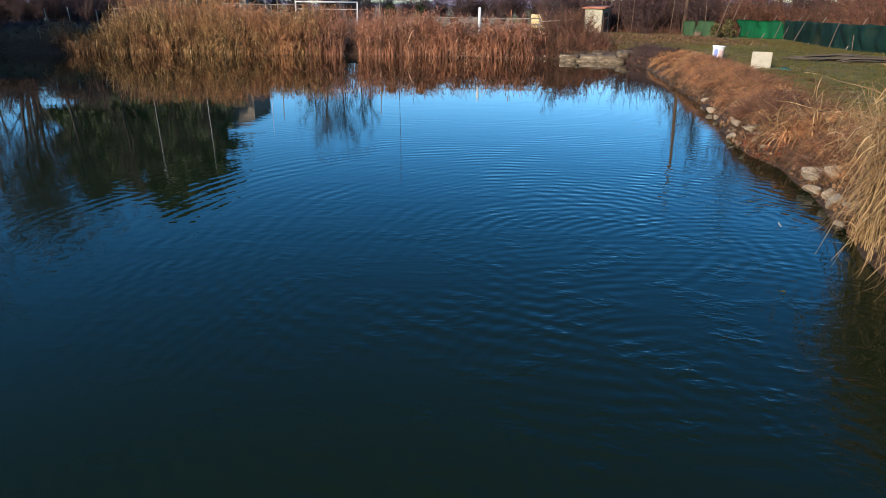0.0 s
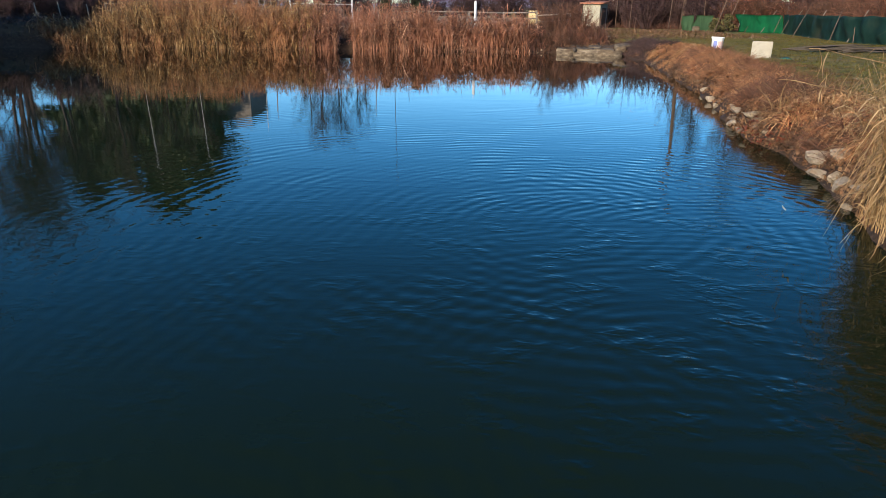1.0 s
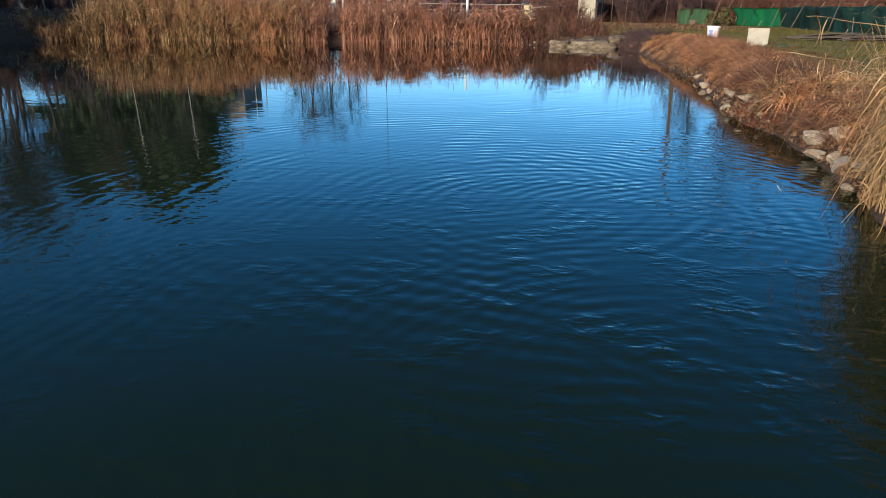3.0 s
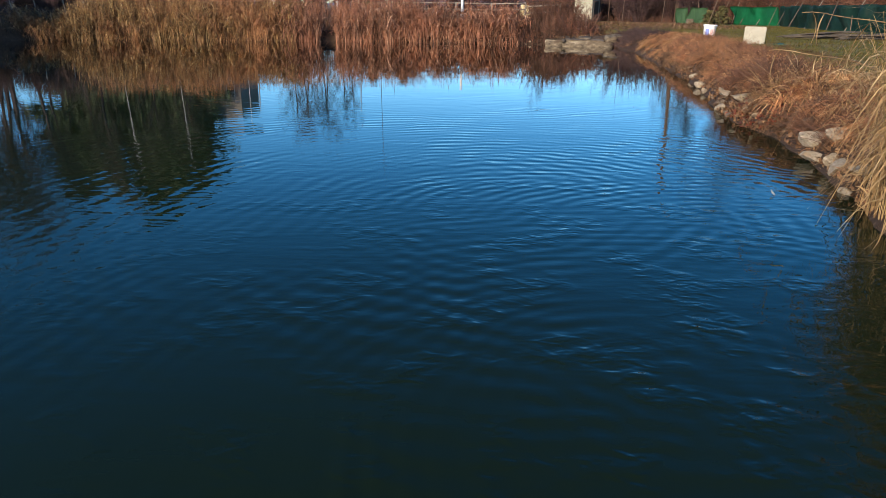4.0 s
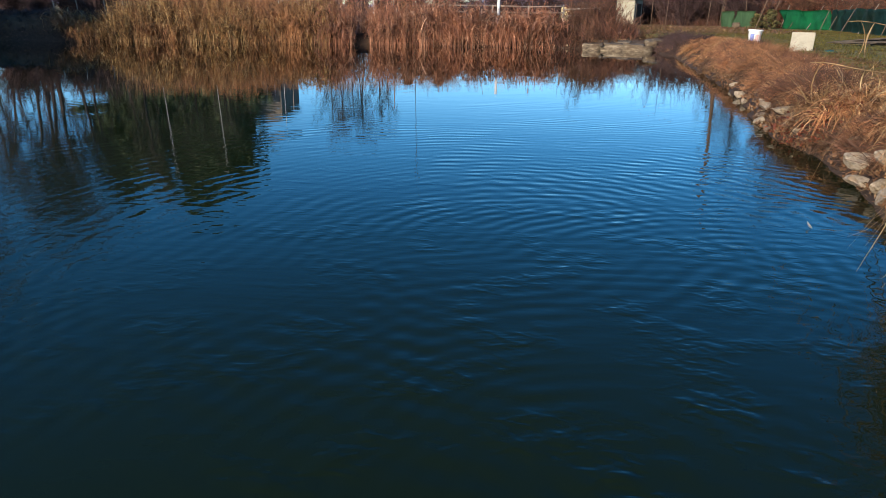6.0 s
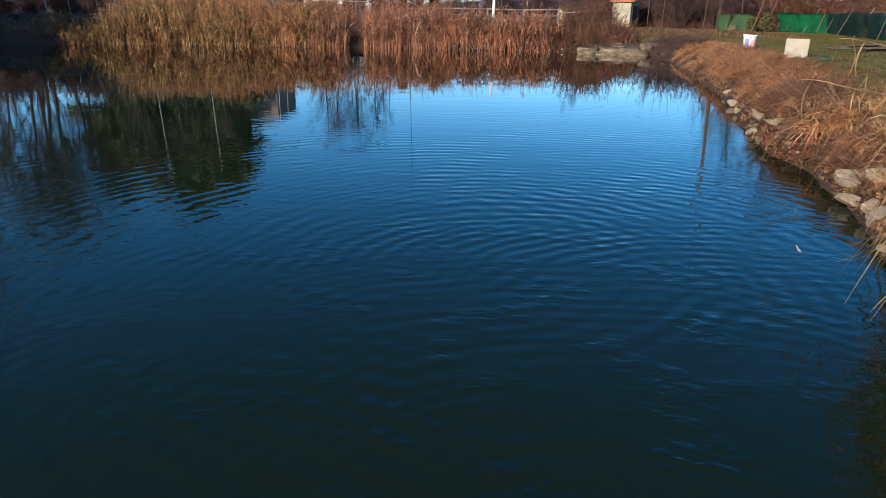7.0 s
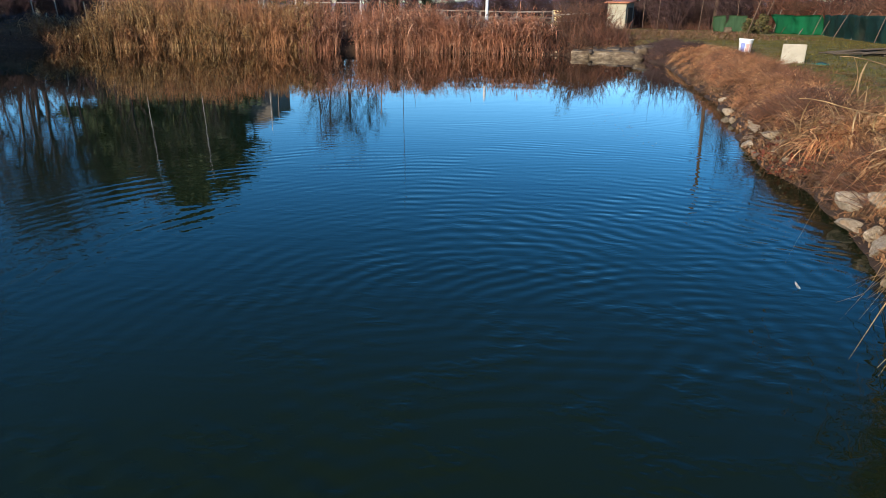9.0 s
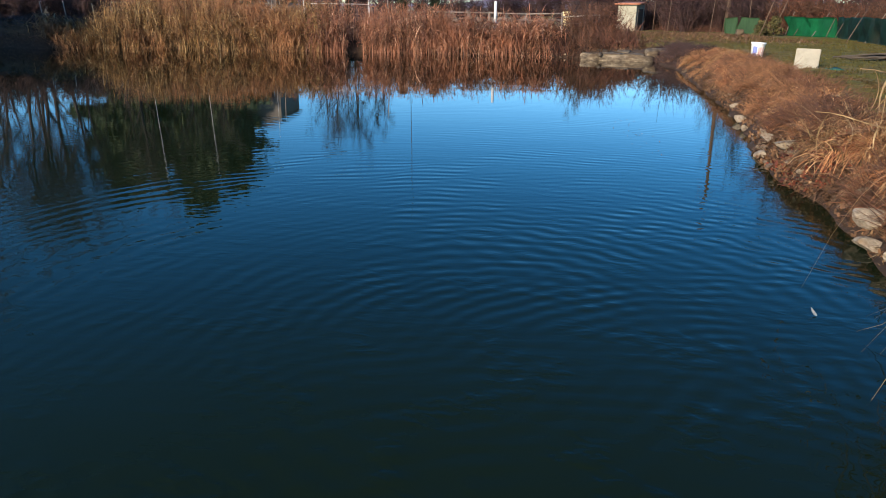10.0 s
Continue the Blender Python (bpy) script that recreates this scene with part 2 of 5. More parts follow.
def water_material():
    """Murky green water under a clear surface; the low sun's sky light is polarised, so the mirror falls off steeply towards the eye's feet."""
    m, nt, b = material("pond_water", 1.0)
    b.inputs["Specular IOR Level"].default_value = 0.0
    pos = nt.nodes.new("ShaderNodeNewGeometry").outputs["Position"]

    def calc(op, a, c=None):
        n = nt.nodes.new("ShaderNodeMath")
        n.operation = op
        for s, v in zip(n.inputs, (a, c)):
            if v is None:
                continue
            if isinstance(v, (int, float)):
                s.default_value = v
            else:
                nt.links.new(v, s)
        return n.outputs[0]

    def away(x, y):
        n = nt.nodes.new("ShaderNodeVectorMath")
        n.operation = "DISTANCE"
        nt.links.new(pos, n.inputs[0])
        n.inputs[1].default_value = (x, y, 0)
        return n.outputs["Value"]

    def along(x, y):
        n = nt.nodes.new("ShaderNodeVectorMath")
        n.operation = "DOT_PRODUCT"
        nt.links.new(pos, n.inputs[0])
        n.inputs[1].default_value = (x, y, 0)
        return n.outputs["Value"]

    def band(fac, lo, hi):
        n = nt.nodes.new("ShaderNodeMapRange")
        n.interpolation_type = "SMOOTHSTEP"
        n.inputs[1].default_value, n.inputs[2].default_value = lo, hi
        nt.links.new(fac, n.inputs[0])
        return n.outputs[0]

    col = ramp(nt, noise_tex(nt, 0.15, 3), [(0.3, (0.0054, 0.0096, 0.0038)), (0.7, (0.0064, 0.0114, 0.0046))])
    nt.links.new(col, b.inputs["Base Color"])
    bend = noise_tex(nt, 0.55, 2, 0.5)
    sway = noise_tex(nt, 1.3, 2, 0.5)
    gaps = [band(noise_tex(nt, 0.42, 2, 0.5, None, st), 0.36, 0.6) for st in ((1, 1, 1), (0.7, 1.3, 1))]
    total = None
    # rings of old wakes: centre, waves to the metre times two pi, height, reach
    for i, (cx, cy, k, amp, reach) in enumerate(((6.0, 15.2, 28.0, 0.0021, 3.4), (7.8, 14.2, 33.0, 0.0017, 3.0), (4.9, 16.0, 24.0, 0.0014, 3.6), (8.8, 12.6, 36.0, 0.0016, 2.6), (6.6, 11.6, 38.0, 0.0014, 2.8))):
        d = away(cx, cy)
        wave = calc("SINE", calc("MULTIPLY", calc("ADD", d, calc("MULTIPLY", bend, 0.55)), k))
        fade = calc("EXPONENT", calc("MULTIPLY", d, -1.0 / reach))
        fade = calc("MULTIPLY", fade, band(d, 0.3, 2.6))
        h = calc("MULTIPLY", calc("MULTIPLY", calc("MULTIPLY", wave, fade), amp * 1.25), gaps[i % 2])
        total = h if total is None else calc("ADD", total, h)
    # short sharp crests on the near water, along three directions
    close = calc("EXPONENT", calc("MULTIPLY", away(7.0, 12.0), -1.0 / 3.0))
    for ca, sa, size, amp, lo in ((0.995, 0.10, 2.6, 0.0030, 0.46), (0.90, -0.43, 2.3, 0.0032, 0.47), (0.94, 0.34, 3.2, 0.0016, 0.52)):
        flat = nt.nodes.new("ShaderNodeCombineXYZ")
        nt.links.new(calc("MULTIPLY", along(ca, sa), 1.35), flat.inputs[0])
        nt.links.new(calc("MULTIPLY", along(-sa, ca), 2.5), flat.inputs[1])
        rough = noise_tex(nt, size, 2, 0.45, flat.outputs[0])
        ridge = calc("SUBTRACT", 1.0, band(calc("ABSOLUTE", calc("SUBTRACT", rough, 0.56)), 0.0, 0.15))
        where = band(noise_tex(nt, 1.7, 2, 0.5, None, (1.0, 1.2, 1)), lo, lo + 0.16)
        total = calc("ADD", total, calc("MULTIPLY", calc("MULTIPLY", calc("MULTIPLY", ridge, where), close), amp))
        total = calc("ADD", total, calc("MULTIPLY", calc("MULTIPLY", rough, close), amp * 0.8))
    calm = calc("ADD", calc("EXPONENT", calc("MULTIPLY", away(5.5, 15.0), -1.0 / 7.0)), 0.06)
    small = calc("MULTIPLY", calc("MULTIPLY", noise_tex(nt, 3.4, 2, 0.5, None, (0.40, 2.4, 1)), 0.0022), calm)
    swell = calc("MULTIPLY", calc("MULTIPLY", noise_tex(nt, 0.9, 2, 0.5, None, (0.4, 1.8, 1)), 0.0040), calm)
    total = calc("ADD", total, calc("ADD", small, swell))
    bump(nt, b, total, 1.0, 1.0)
    relief = b.inputs["Normal"].links[0].from_socket
    gloss = nt.nodes.new("ShaderNodeBsdfGlossy")
    gloss.inputs["Roughness"].default_value = 0.006
    fres = nt.nodes.new("ShaderNodeFresnel")
    fres.inputs["IOR"].default_value = 1.33
    for n in (gloss, fres):
        nt.links.new(relief, n.inputs["Normal"])
    fac = calc("MINIMUM", calc("MULTIPLY", calc("POWER", fres.outputs[0], 1.38), 1.66), 1.0)
    ms = nt.nodes.new("ShaderNodeMixShader")
    nt.links.new(fac, ms.inputs[0])
    nt.links.new(b.outputs[0], ms.inputs[1])
    nt.links.new(gloss.outputs[0], ms.inputs[2])
    nt.links.new(ms.outputs[0], nt.nodes["Material Output"].inputs[0])
    return m


# ---- geometry tools ----
def mesh_from(name, verts, faces, mat, smooth=False):
    me = bpy.data.meshes.new(name)
    verts = np.asarray(verts, np.float32)
    faces = np.asarray(faces, np.int32)
    nf, k = faces.shape
    me.vertices.add(len(verts))
    me.vertices.foreach_set("co", verts.ravel())
    me.loops.add(nf * k)
    me.loops.foreach_set("vertex_index", faces.ravel())
    me.polygons.add(nf)
    me.polygons.foreach_set("loop_start", np.arange(0, nf * k, k, dtype=np.int32))
    me.polygons.foreach_set("use_smooth", np.full(nf, smooth))
    me.update(calc_edges=True)
    me.validate()
    me.materials.append(mat)
    return me


def part(name, bm, mat, parent=None, label="", smooth=False):
    """Links a bmesh as one mesh object, under a thing or a part."""
    me = bpy.data.meshes.new(name)
    bmesh.ops.recalc_face_normals(bm, faces=bm.faces)
    for f in bm.faces:
        f.smooth = smooth
    bm.to_mesh(me)
    bm.free()
    me.materials.append(mat)
    ob = new(name, me)
    if parent is not None:
        ob.parent = parent
    return tagged(ob, label)


def strips(curve, side, width):
    """Ribbons along curves (n, s, 3); side (n, 3); width (n, s)."""
    n, s, _ = curve.shape
    off = side[:, None, :] * width[:, :, None] * 0.5
    v = np.stack([curve - off, curve + off], 2).reshape(-1, 3)
    i = np.arange(n)[:, None] * (s * 2) + np.arange(s - 1)[None, :] * 2
    f = np.stack([i, i + 1, i + 3, i + 2], -1).reshape(-1, 4)
    return v, f


def tubes(curve, radius, sides=3):
    """Round stems along curves (n, s, 3) with radius (n, s)."""
    n, s, _ = curve.shape
    t = np.gradient(curve, axis=1)
    t /= np.linalg.norm(t, axis=2, keepdims=True) + 1e-9
    ref = np.where(np.abs(t[..., 2:3]) > 0.8, np.array([1.0, 0, 0]), np.array([0, 0, 1.0]))
    a = np.cross(t, ref)
    a /= np.linalg.norm(a, axis=2, keepdims=True) + 1e-9
    b = np.cross(t, a)
    ang = np.arange(sides) * 2 * math.pi / sides
    v = curve[:, :, None, :] + radius[:, :, None, None] * (a[:, :, None, :] * np.cos(ang)[:, None] + b[:, :, None, :] * np.sin(ang)[:, None])
    base = (np.arange(n)[:, None, None] * s + np.arange(s - 1)[None, :, None]) * sides
    j = np.arange(sides)[None, None, :]
    jn = (j + 1) % sides
    f = np.stack([base + j, base + jn, base + sides + jn, base + sides + j], -1).reshape(-1, 4)
    return v.reshape(-1, 3), f


def joined(pieces):
    vs, fs, k = [], [], 0
    for v, f in pieces:
        vs.append(v)
        fs.append(f + k)
        k += len(v)
    return np.concatenate(vs), np.concatenate(fs)


def flat_dirs(n):
    a = rng.uniform(0, 2 * math.pi, n)
    return np.stack([np.cos(a), np.sin(a), np.zeros(n)], 1)


def reeds(base, height, lean, leaves, leaf_len, width, droop=0.9, bend=1.8, stem_r=0.006):
    """Stems with long hanging leaves; base (n, 3), height (n,), lean (n, 3)."""
    n = len(base)
    s = np.linspace(0, 1, 6)
    c = base[:, None, :] + lean[:, None, :] * (s ** bend)[None, :, None]
    c[:, :, 2] += height[:, None] * s * (1 - 0.12 * s * np.linalg.norm(lean, axis=1)[:, None] / np.maximum(height[:, None], 0.1))
    r = stem_r * rng.uniform(0.7, 1.3, n)[:, None] * (1.15 - 0.8 * s)[None, :]
    out = [tubes(c, r)]
    for _ in range(leaves):
        f = rng.uniform(0.12, 0.98, n)
        k = f * 5
        i0 = np.clip(k.astype(int), 0, 4)
        w = (k - i0)[:, None]
        p0 = c[np.arange(n), i0] * (1 - w) + c[np.arange(n), i0 + 1] * w
        d = flat_dirs(n)
        ln = leaf_len * rng.uniform(0.4, 1.4, n)
        u = np.linspace(0, 1, 5)
        up = rng.uniform(0.2, 1.25, n)
        cl = p0[:, None, :] + d[:, None, :] * (ln * 0.78)[:, None, None] * u[None, :, None]
        cl[:, :, 2] += ln[:, None] * (up[:, None] * u - droop * rng.uniform(0.5, 1.4, n)[:, None] * u ** 2)
        cl[:, :, 2] = np.maximum(cl[:, :, 2], base[:, 2:3] + 0.02)
        side = np.stack([-d[:, 1], d[:, 0], rng.uniform(-0.6, 0.6, n)], 1)
        wd = width * rng.uniform(0.6, 1.3, n)[:, None] * np.array([0.5, 1, 0.9, 0.6, 0.12])[None, :]
        out.append(strips(cl, side, wd))
    return joined(out)


def blades(base, length, width, spread=0.7, droop=0.8):
    n = len(base)
    d = flat_dirs(n)
    u = np.linspace(0, 1, 4)
    ln = length * rng.uniform(0.5, 1.3, n)
    c = base[:, None, :] + d[:, None, :] * (ln * spread * rng.uniform(0.2, 1.2, n))[:, None, None] * u[None, :, None]
    c[:, :, 2] += ln[:, None] * (u - droop * rng.uniform(0.1, 0.9, n)[:, None] * u ** 2)
    side = np.stack([-d[:, 1], d[:, 0], rng.uniform(-0.4, 0.4, n)], 1)
    return strips(c, side, width * rng.uniform(0.6, 1.4, n)[:, None] * np.array([0.9, 1, 0.7, 0.15])[None, :])


def twigs(base, length, radius, up=0.7, gravity=0.2, s=4):
    n = len(base)
    d = flat_dirs(n) * rng.uniform(0.2, 1, n)[:, None]
    d[:, 2] = up * rng.uniform(0.3, 1.3, n)
    u = np.linspace(0, 1, s)
    ln = length * rng.uniform(0.4, 1.3, n)
    wob = rng.normal(0, 0.06, (n, s, 3)) * ln[:, None, None] * u[None, :, None]
    c = base[:, None, :] + d[:, None, :] * ln[:, None, None] * u[None, :, None] + wob
    c[:, :, 2] -= gravity * ln[:, None] * u ** 2
    return tubes(c, radius * rng.uniform(0.6, 1.3, n)[:, None] * (1.1 - 0.85 * u)[None, :])


def stuff(name, vf, mat, label, category):
    ob = new(name, mesh_from(name, vf[0], vf[1], mat))
    return tagged(ob, label, category, kind="stuff")


# ---- shoreline and ground ----
SHORE = np.array([(7.6, -6), (8.3, 2), (8.9, 8), (8.9, 12), (8.95, 14.3), (9.45, 16.2), (9.7, 17.1), (9.85, 18.0), (10.02, 18.8), (10.15, 19.7), (10.0, 20.5), (10.2, 22.0),
                  (10.5, 23.6), (10.85, 24.9), (11.35, 27.4), (11.75, 30.4), (12.35, 35.0), (12.9, 38.6), (13.15, 41.0), (12.9, 43.2), (12.95, 45.0), (12.6, 46.0), (10.0, 46.2),
                  (9.2, 46.6), (5.3, 47.1), (-1.5, 47.6), (-6, 47.0), (-10.2, 47.4), (-15, 46.9), (-17.5, 45.4), (-20.5, 45.2), (-23, 43),
                  (-24.5, 36), (-25, 20), (-24, 2), (-15, -10), (0, -11)])


def shore_distance(x, y):
    """Metres from the waterline: positive on land, negative over the pond."""
    p = np.stack([np.ravel(x), np.ravel(y)], 1)
    best = np.full(len(p), 1e9)
    inside = np.zeros(len(p), bool)
    for a, b in zip(SHORE, np.roll(SHORE, -1, 0)):
        ab = b - a
        t = np.clip(((p - a) @ ab) / (ab @ ab), 0, 1)
        best = np.minimum(best, np.linalg.norm(p - a - t[:, None] * ab, axis=1))
        cross = (a[1] > p[:, 1]) != (b[1] > p[:, 1])
        with np.errstate(divide="ignore", invalid="ignore"):
            xi = ab[0] * (p[:, 1] - a[1]) / (b[1] - a[1]) + a[0]
        inside ^= cross & (p[:, 0] < xi)
    return np.where(inside, -best, best).reshape(np.shape(x))


def wavy(x, y):
    return 0.5 * (np.sin(1.7 * x + 0.8 * y) * np.sin(1.3 * y - 0.6 * x) + 0.6 * np.sin(3.9 * x - 1.1 * y + 1) * np.sin(3.1 * y + 1.9 * x))


def ground_z(x, y):
    x, y = np.asarray(x, float), np.asarray(y, float)
    d = shore_distance(x, y)
    near = np.exp(-((np.maximum(np.abs(d), 0)) / 25.0) ** 2)
    d = d + 0.18 * wavy(x * 1.3, y * 1.3) * near
    right = np.clip((x - 8.0) / 2.5, 0, 1)
    high = 0.55 + 0.25 * right
    high = high - right * 0.003 * np.clip(y - 32, 0, 30)
    corner = np.clip((-16.6 - x) / 1.6, 0, 1) * np.clip((y - 30) / 6, 0, 1)
    high = high + 0.75 * corner
    reach = 1.1 + 0.7 * right
    t = np.clip(d / reach, 0, 1)
    land = high * (1 - (1 - t) ** 2.2) + 0.08 * np.clip((d - 1.5) / 6, 0, 1)
    land = land + (0.05 * wavy(x, y) + 0.07 * wavy(x * 2.7 + 5, y * 2.1)) * t * near * np.where(d < 4, 1, 0.6)
    mound = wavy(x * 0.9 + 2, y * 0.8) + 0.7 * wavy(x * 1.9 + 1, y * 1.7 + 3)
    land = land + 0.08 * mound * right * np.clip(d / 0.4, 0, 1) * np.clip((2.0 - d) / 0.6, 0, 1) * np.clip((44 - y) / 3, 0, 1)
    land = np.maximum(land, 0.03)
    bed = np.maximum(d * 0.5, -1.2)
    return np.where(d > 0, land, bed)


def build_ground():
    far = np.cumsum(1.0 * 1.25 ** np.arange(31))
    xs = np.concatenate([-26 - far[::-1], np.arange(-26, 7, 0.4), np.arange(7, 27, 0.2), 27 + far])
    ys = np.concatenate([-14 - far[::-1], np.arange(-14, 8, 1.0), np.arange(8, 54, 0.25), np.arange(54, 76, 0.6), 76 + far])
    gx, gy = np.meshgrid(xs, ys)
    gz = ground_z(gx, gy)
    v = np.stack([gx, gy, gz], -1).reshape(-1, 3)
    nx, ny = len(xs), len(ys)
    i = (np.arange(ny - 1)[:, None] * nx + np.arange(nx - 1)[None, :])
    f = np.stack([i, i + 1, i + nx + 1, i + nx], -1).reshape(-1, 4)
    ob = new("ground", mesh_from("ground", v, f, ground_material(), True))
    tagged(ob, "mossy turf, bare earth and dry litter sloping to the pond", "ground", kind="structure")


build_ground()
bm = bmesh.new()
bmesh.ops.create_grid(bm, x_segments=2, y_segments=2, size=0.5, matrix=Matrix.Translation((-6, 18, 0)) @ Matrix.Diagonal((44, 64, 1, 1)))
tagged(part("water", bm, water_material()), "dark green-blue pond water with faint spreading ripples", "pond water", kind="structure")


def on_land(n, x0, x1, y0, y1, d0, d1):
    """Random places on the ground between two distances from the waterline."""
    out = []
    got = 0
    while got < n:
        x, y = rng.uniform(x0, x1, n * 2), rng.uniform(y0, y1, n * 2)
        d = shore_distance(x, y)
        k = (d > d0) & (d < d1)
        p = np.stack([x[k], y[k], ground_z(x[k], y[k])], 1)
        out.append(p)
        got += len(p)
    return np.concatenate(out)[:n]


# ---- plants of the banks ----
def belt(n, x0, x1, d0, d1):
    """Places along the far waterline."""
    x = rng.uniform(x0, x1, n)
    ys = np.interp(x, FAR_X, FAR_Y)
    d = rng.uniform(d0, d1, n)
    y = ys + d
    return np.stack([x, y, np.maximum(ground_z(x, y), -0.1)], 1), d


far_part = SHORE[(SHORE[:, 1] > 45) & (SHORE[:, 0] < 10)]
FAR_X, FAR_Y = far_part[::-1, 0], far_part[::-1, 1]
DARK_GAP = -1.9
LUMPS = {s: np.random.default_rng(int(s * 100)).uniform(0, 1, 400) for s in (0.35, 0.6, 0.9, 1.7)}


def lump(x, step, shift=0.0):
    """Smooth random values from 0 to 1 along x."""
    return np.interp((np.asarray(x) + shift + 40) / step % 399, np.arange(400), LUMPS[step])


def far_reeds(name, n, x0, x1, tall0, tall1, mat, leaves, leaf_len, droop, label, lean=0.35, depth=3.2, width=0.040):
    p, d = belt(n, x0, x1, -0.45, depth)
    d = np.where(rng.uniform(0, 1, n) < 0.3, d * 0.25 - 0.2, d)
    d = d + 0.6 * lump(p[:, 0], 0.9) + 0.3 * lump(p[:, 0], 0.35) - 0.45
    p[:, 1] = np.interp(p[:, 0], FAR_X, FAR_Y) + d
    p[:, 2] = np.maximum(ground_z(p[:, 0], p[:, 1]), -0.1)
    keep = ~((np.abs(p[:, 0] - DARK_GAP) < 0.4) & (d < 0.9))
    clump = 0.6 * lump(p[:, 0] + 0.3 * d, 1.7) + 0.4 * lump(p[:, 0] - 0.5 * d, 0.6, 7.3)
    keep &= rng.uniform(0, 1, n) < 0.6 + 0.6 * clump
    p, d, clump = p[keep], d[keep], clump[keep]
    t = (p[:, 0] - x0) / (x1 - x0)
    h = (tall0 * (1 - t) + tall1 * t) * (0.72 + 0.2 * clump + 0.1 * np.clip(d / depth, 0, 1)) * rng.uniform(0.5, 1.1, len(p))
    ln = rng.normal(0, lean, (len(p), 3))
    ln[:, 1] -= 0.1 * lean
    ln[:, 2] = 0
    return stuff(name, reeds(p, h, ln, leaves, leaf_len, width, droop, stem_r=0.008), mat, label, "reeds")


far_reeds("reed_bed", 3600, -15.3, -8.8, 2.9, 2.95, M_REED, 5, 0.46, 0.6, "tall tan dry reeds standing along the far waterline", 0.26, 3.2, 0.030)
far_reeds("reed_bed", 2900, -9.4, -3.5, 2.35, 2.25, M_REED, 5, 0.46, 0.65, "tan dry reeds before the playing field", 0.26, 3.2, 0.030)
far_reeds("reed_bed", 2600, -4.5, 3.0, 2.3, 2.1, M_REED_RED, 4, 0.45, 0.6, "rust-brown dry reeds standing at the water", 0.22, 3.2, 0.030)
far_reeds("reed_bed", 700, 2.2, 8.3, 2.0, 1.9, M_REED_RED, 4, 0.5, 0.8, "rust-red reeds standing at the waterline", 0.25, 2.6, 0.032)
far_reeds("reed_bed", 620, -17.0, -14.4, 1.2, 1.9, M_REED, 3, 0.45, 0.8, "short tan reeds thinning out beside the dark bank", 0.4, 2.0, 0.022)


def fountain(centres, each, radius, height, mat, label):
    """Tussocks whose stems arch outwards and hang, with long narrow leaves."""
    n = len(centres) * each
    c = np.repeat(centres, each, 0)
    size = np.repeat(rng.uniform(0.75, 1.15, len(centres)), each)
    d = flat_dirs(n)
    d[:, 1] -= 0.35
    out = np.sqrt(rng.uniform(0, 1, n))
    base = c + d * (radius * 0.35 * out * size)[:, None]
    base[:, 2] = np.maximum(ground_z(base[:, 0], base[:, 1]), -0.05)
    lean = d * (radius * size * (0.25 + 0.9 * out) * rng.uniform(0.6, 1.2, n))[:, None]
    lean[:, 2] = 0
    h = height * size * (1.08 - 0.5 * out) * rng.uniform(0.75, 1.1, n)
    return stuff("reed_tussocks", reeds(base, h, lean, 6, 0.66, 0.034, 1.0, 2.2, 0.009), mat, label, "reeds")


xs = np.concatenate([np.arange(-3.9, 2.4, 0.95), np.arange(2.3, 8.2, 0.72)])
xs = xs[np.abs(xs - DARK_GAP) > 0.55] + rng.uniform(-0.2, 0.2, int((np.abs(xs - DARK_GAP) > 0.55).sum()))
ys = np.interp(xs, FAR_X, FAR_Y) + rng.uniform(0.05, 0.75, len(xs))
fountain(np.stack([xs, ys, np.zeros(len(xs))], 1), 95, 0.85, 1.75, M_REED_RED, "bushy rust-red reed tussocks arching over the waterline")
xs = np.arange(-14.6, -4.2, 1.15) + rng.uniform(-0.35, 0.35, 10)
ys = np.interp(xs, FAR_X, FAR_Y) + rng.uniform(0.0, 0.5, len(xs))
fountain(np.stack([xs, ys, np.zeros(len(xs))], 1), 70, 0.7, 1.5, M_REED, "tan reed tussocks leaning out over the waterline")
xs = np.array([-17.6, -17.0, -16.5, -16.0, -15.4])
fountain(np.stack([xs, np.interp(xs, FAR_X, FAR_Y) + rng.uniform(0.1, 0.9, 5), np.zeros(5)], 1), 80, 0.65, 1.0, M_REED, "low ragged reed tussocks beside the dark bank")

for x0, x1, m, lab in ((-16.2, -4.0, M_REED, "tangled dry leaves at the foot of the tall reeds"), (-4.2, 8.3, M_REED_RED, "tangled rusty leaves at the foot of the reeds")):
    p, d = belt(int((x1 - x0) * 260), x0, x1, -0.5, 1.6)
    p = p[~((np.abs(p[:, 0] - DARK_GAP) < 0.5) & (d < 1.4))]
    stuff("reed_litter", blades(p, 0.7, 0.022, 1.1, 1.3), m, lab, "dry leaves")

# low brown growth between reeds and landing
p = on_land(1250, 8.2, 12.4, 46.2, 50.5, 0.0, 3.2)
stuff("bank_brush", twigs(p, 1.15, 0.016, 0.9, 0.2, 5), M_BRAMBLE, "dark reddish-brown leafless brush beside the landing", "brush")
p = on_land(500, 8.0, 12.5, 46.2, 50.0, -0.1, 2.5)
stuff("bank_grass", blades(p, 0.6, 0.03), M_BRAMBLE, "dry brown grass around the brush by the landing", "dry grass")

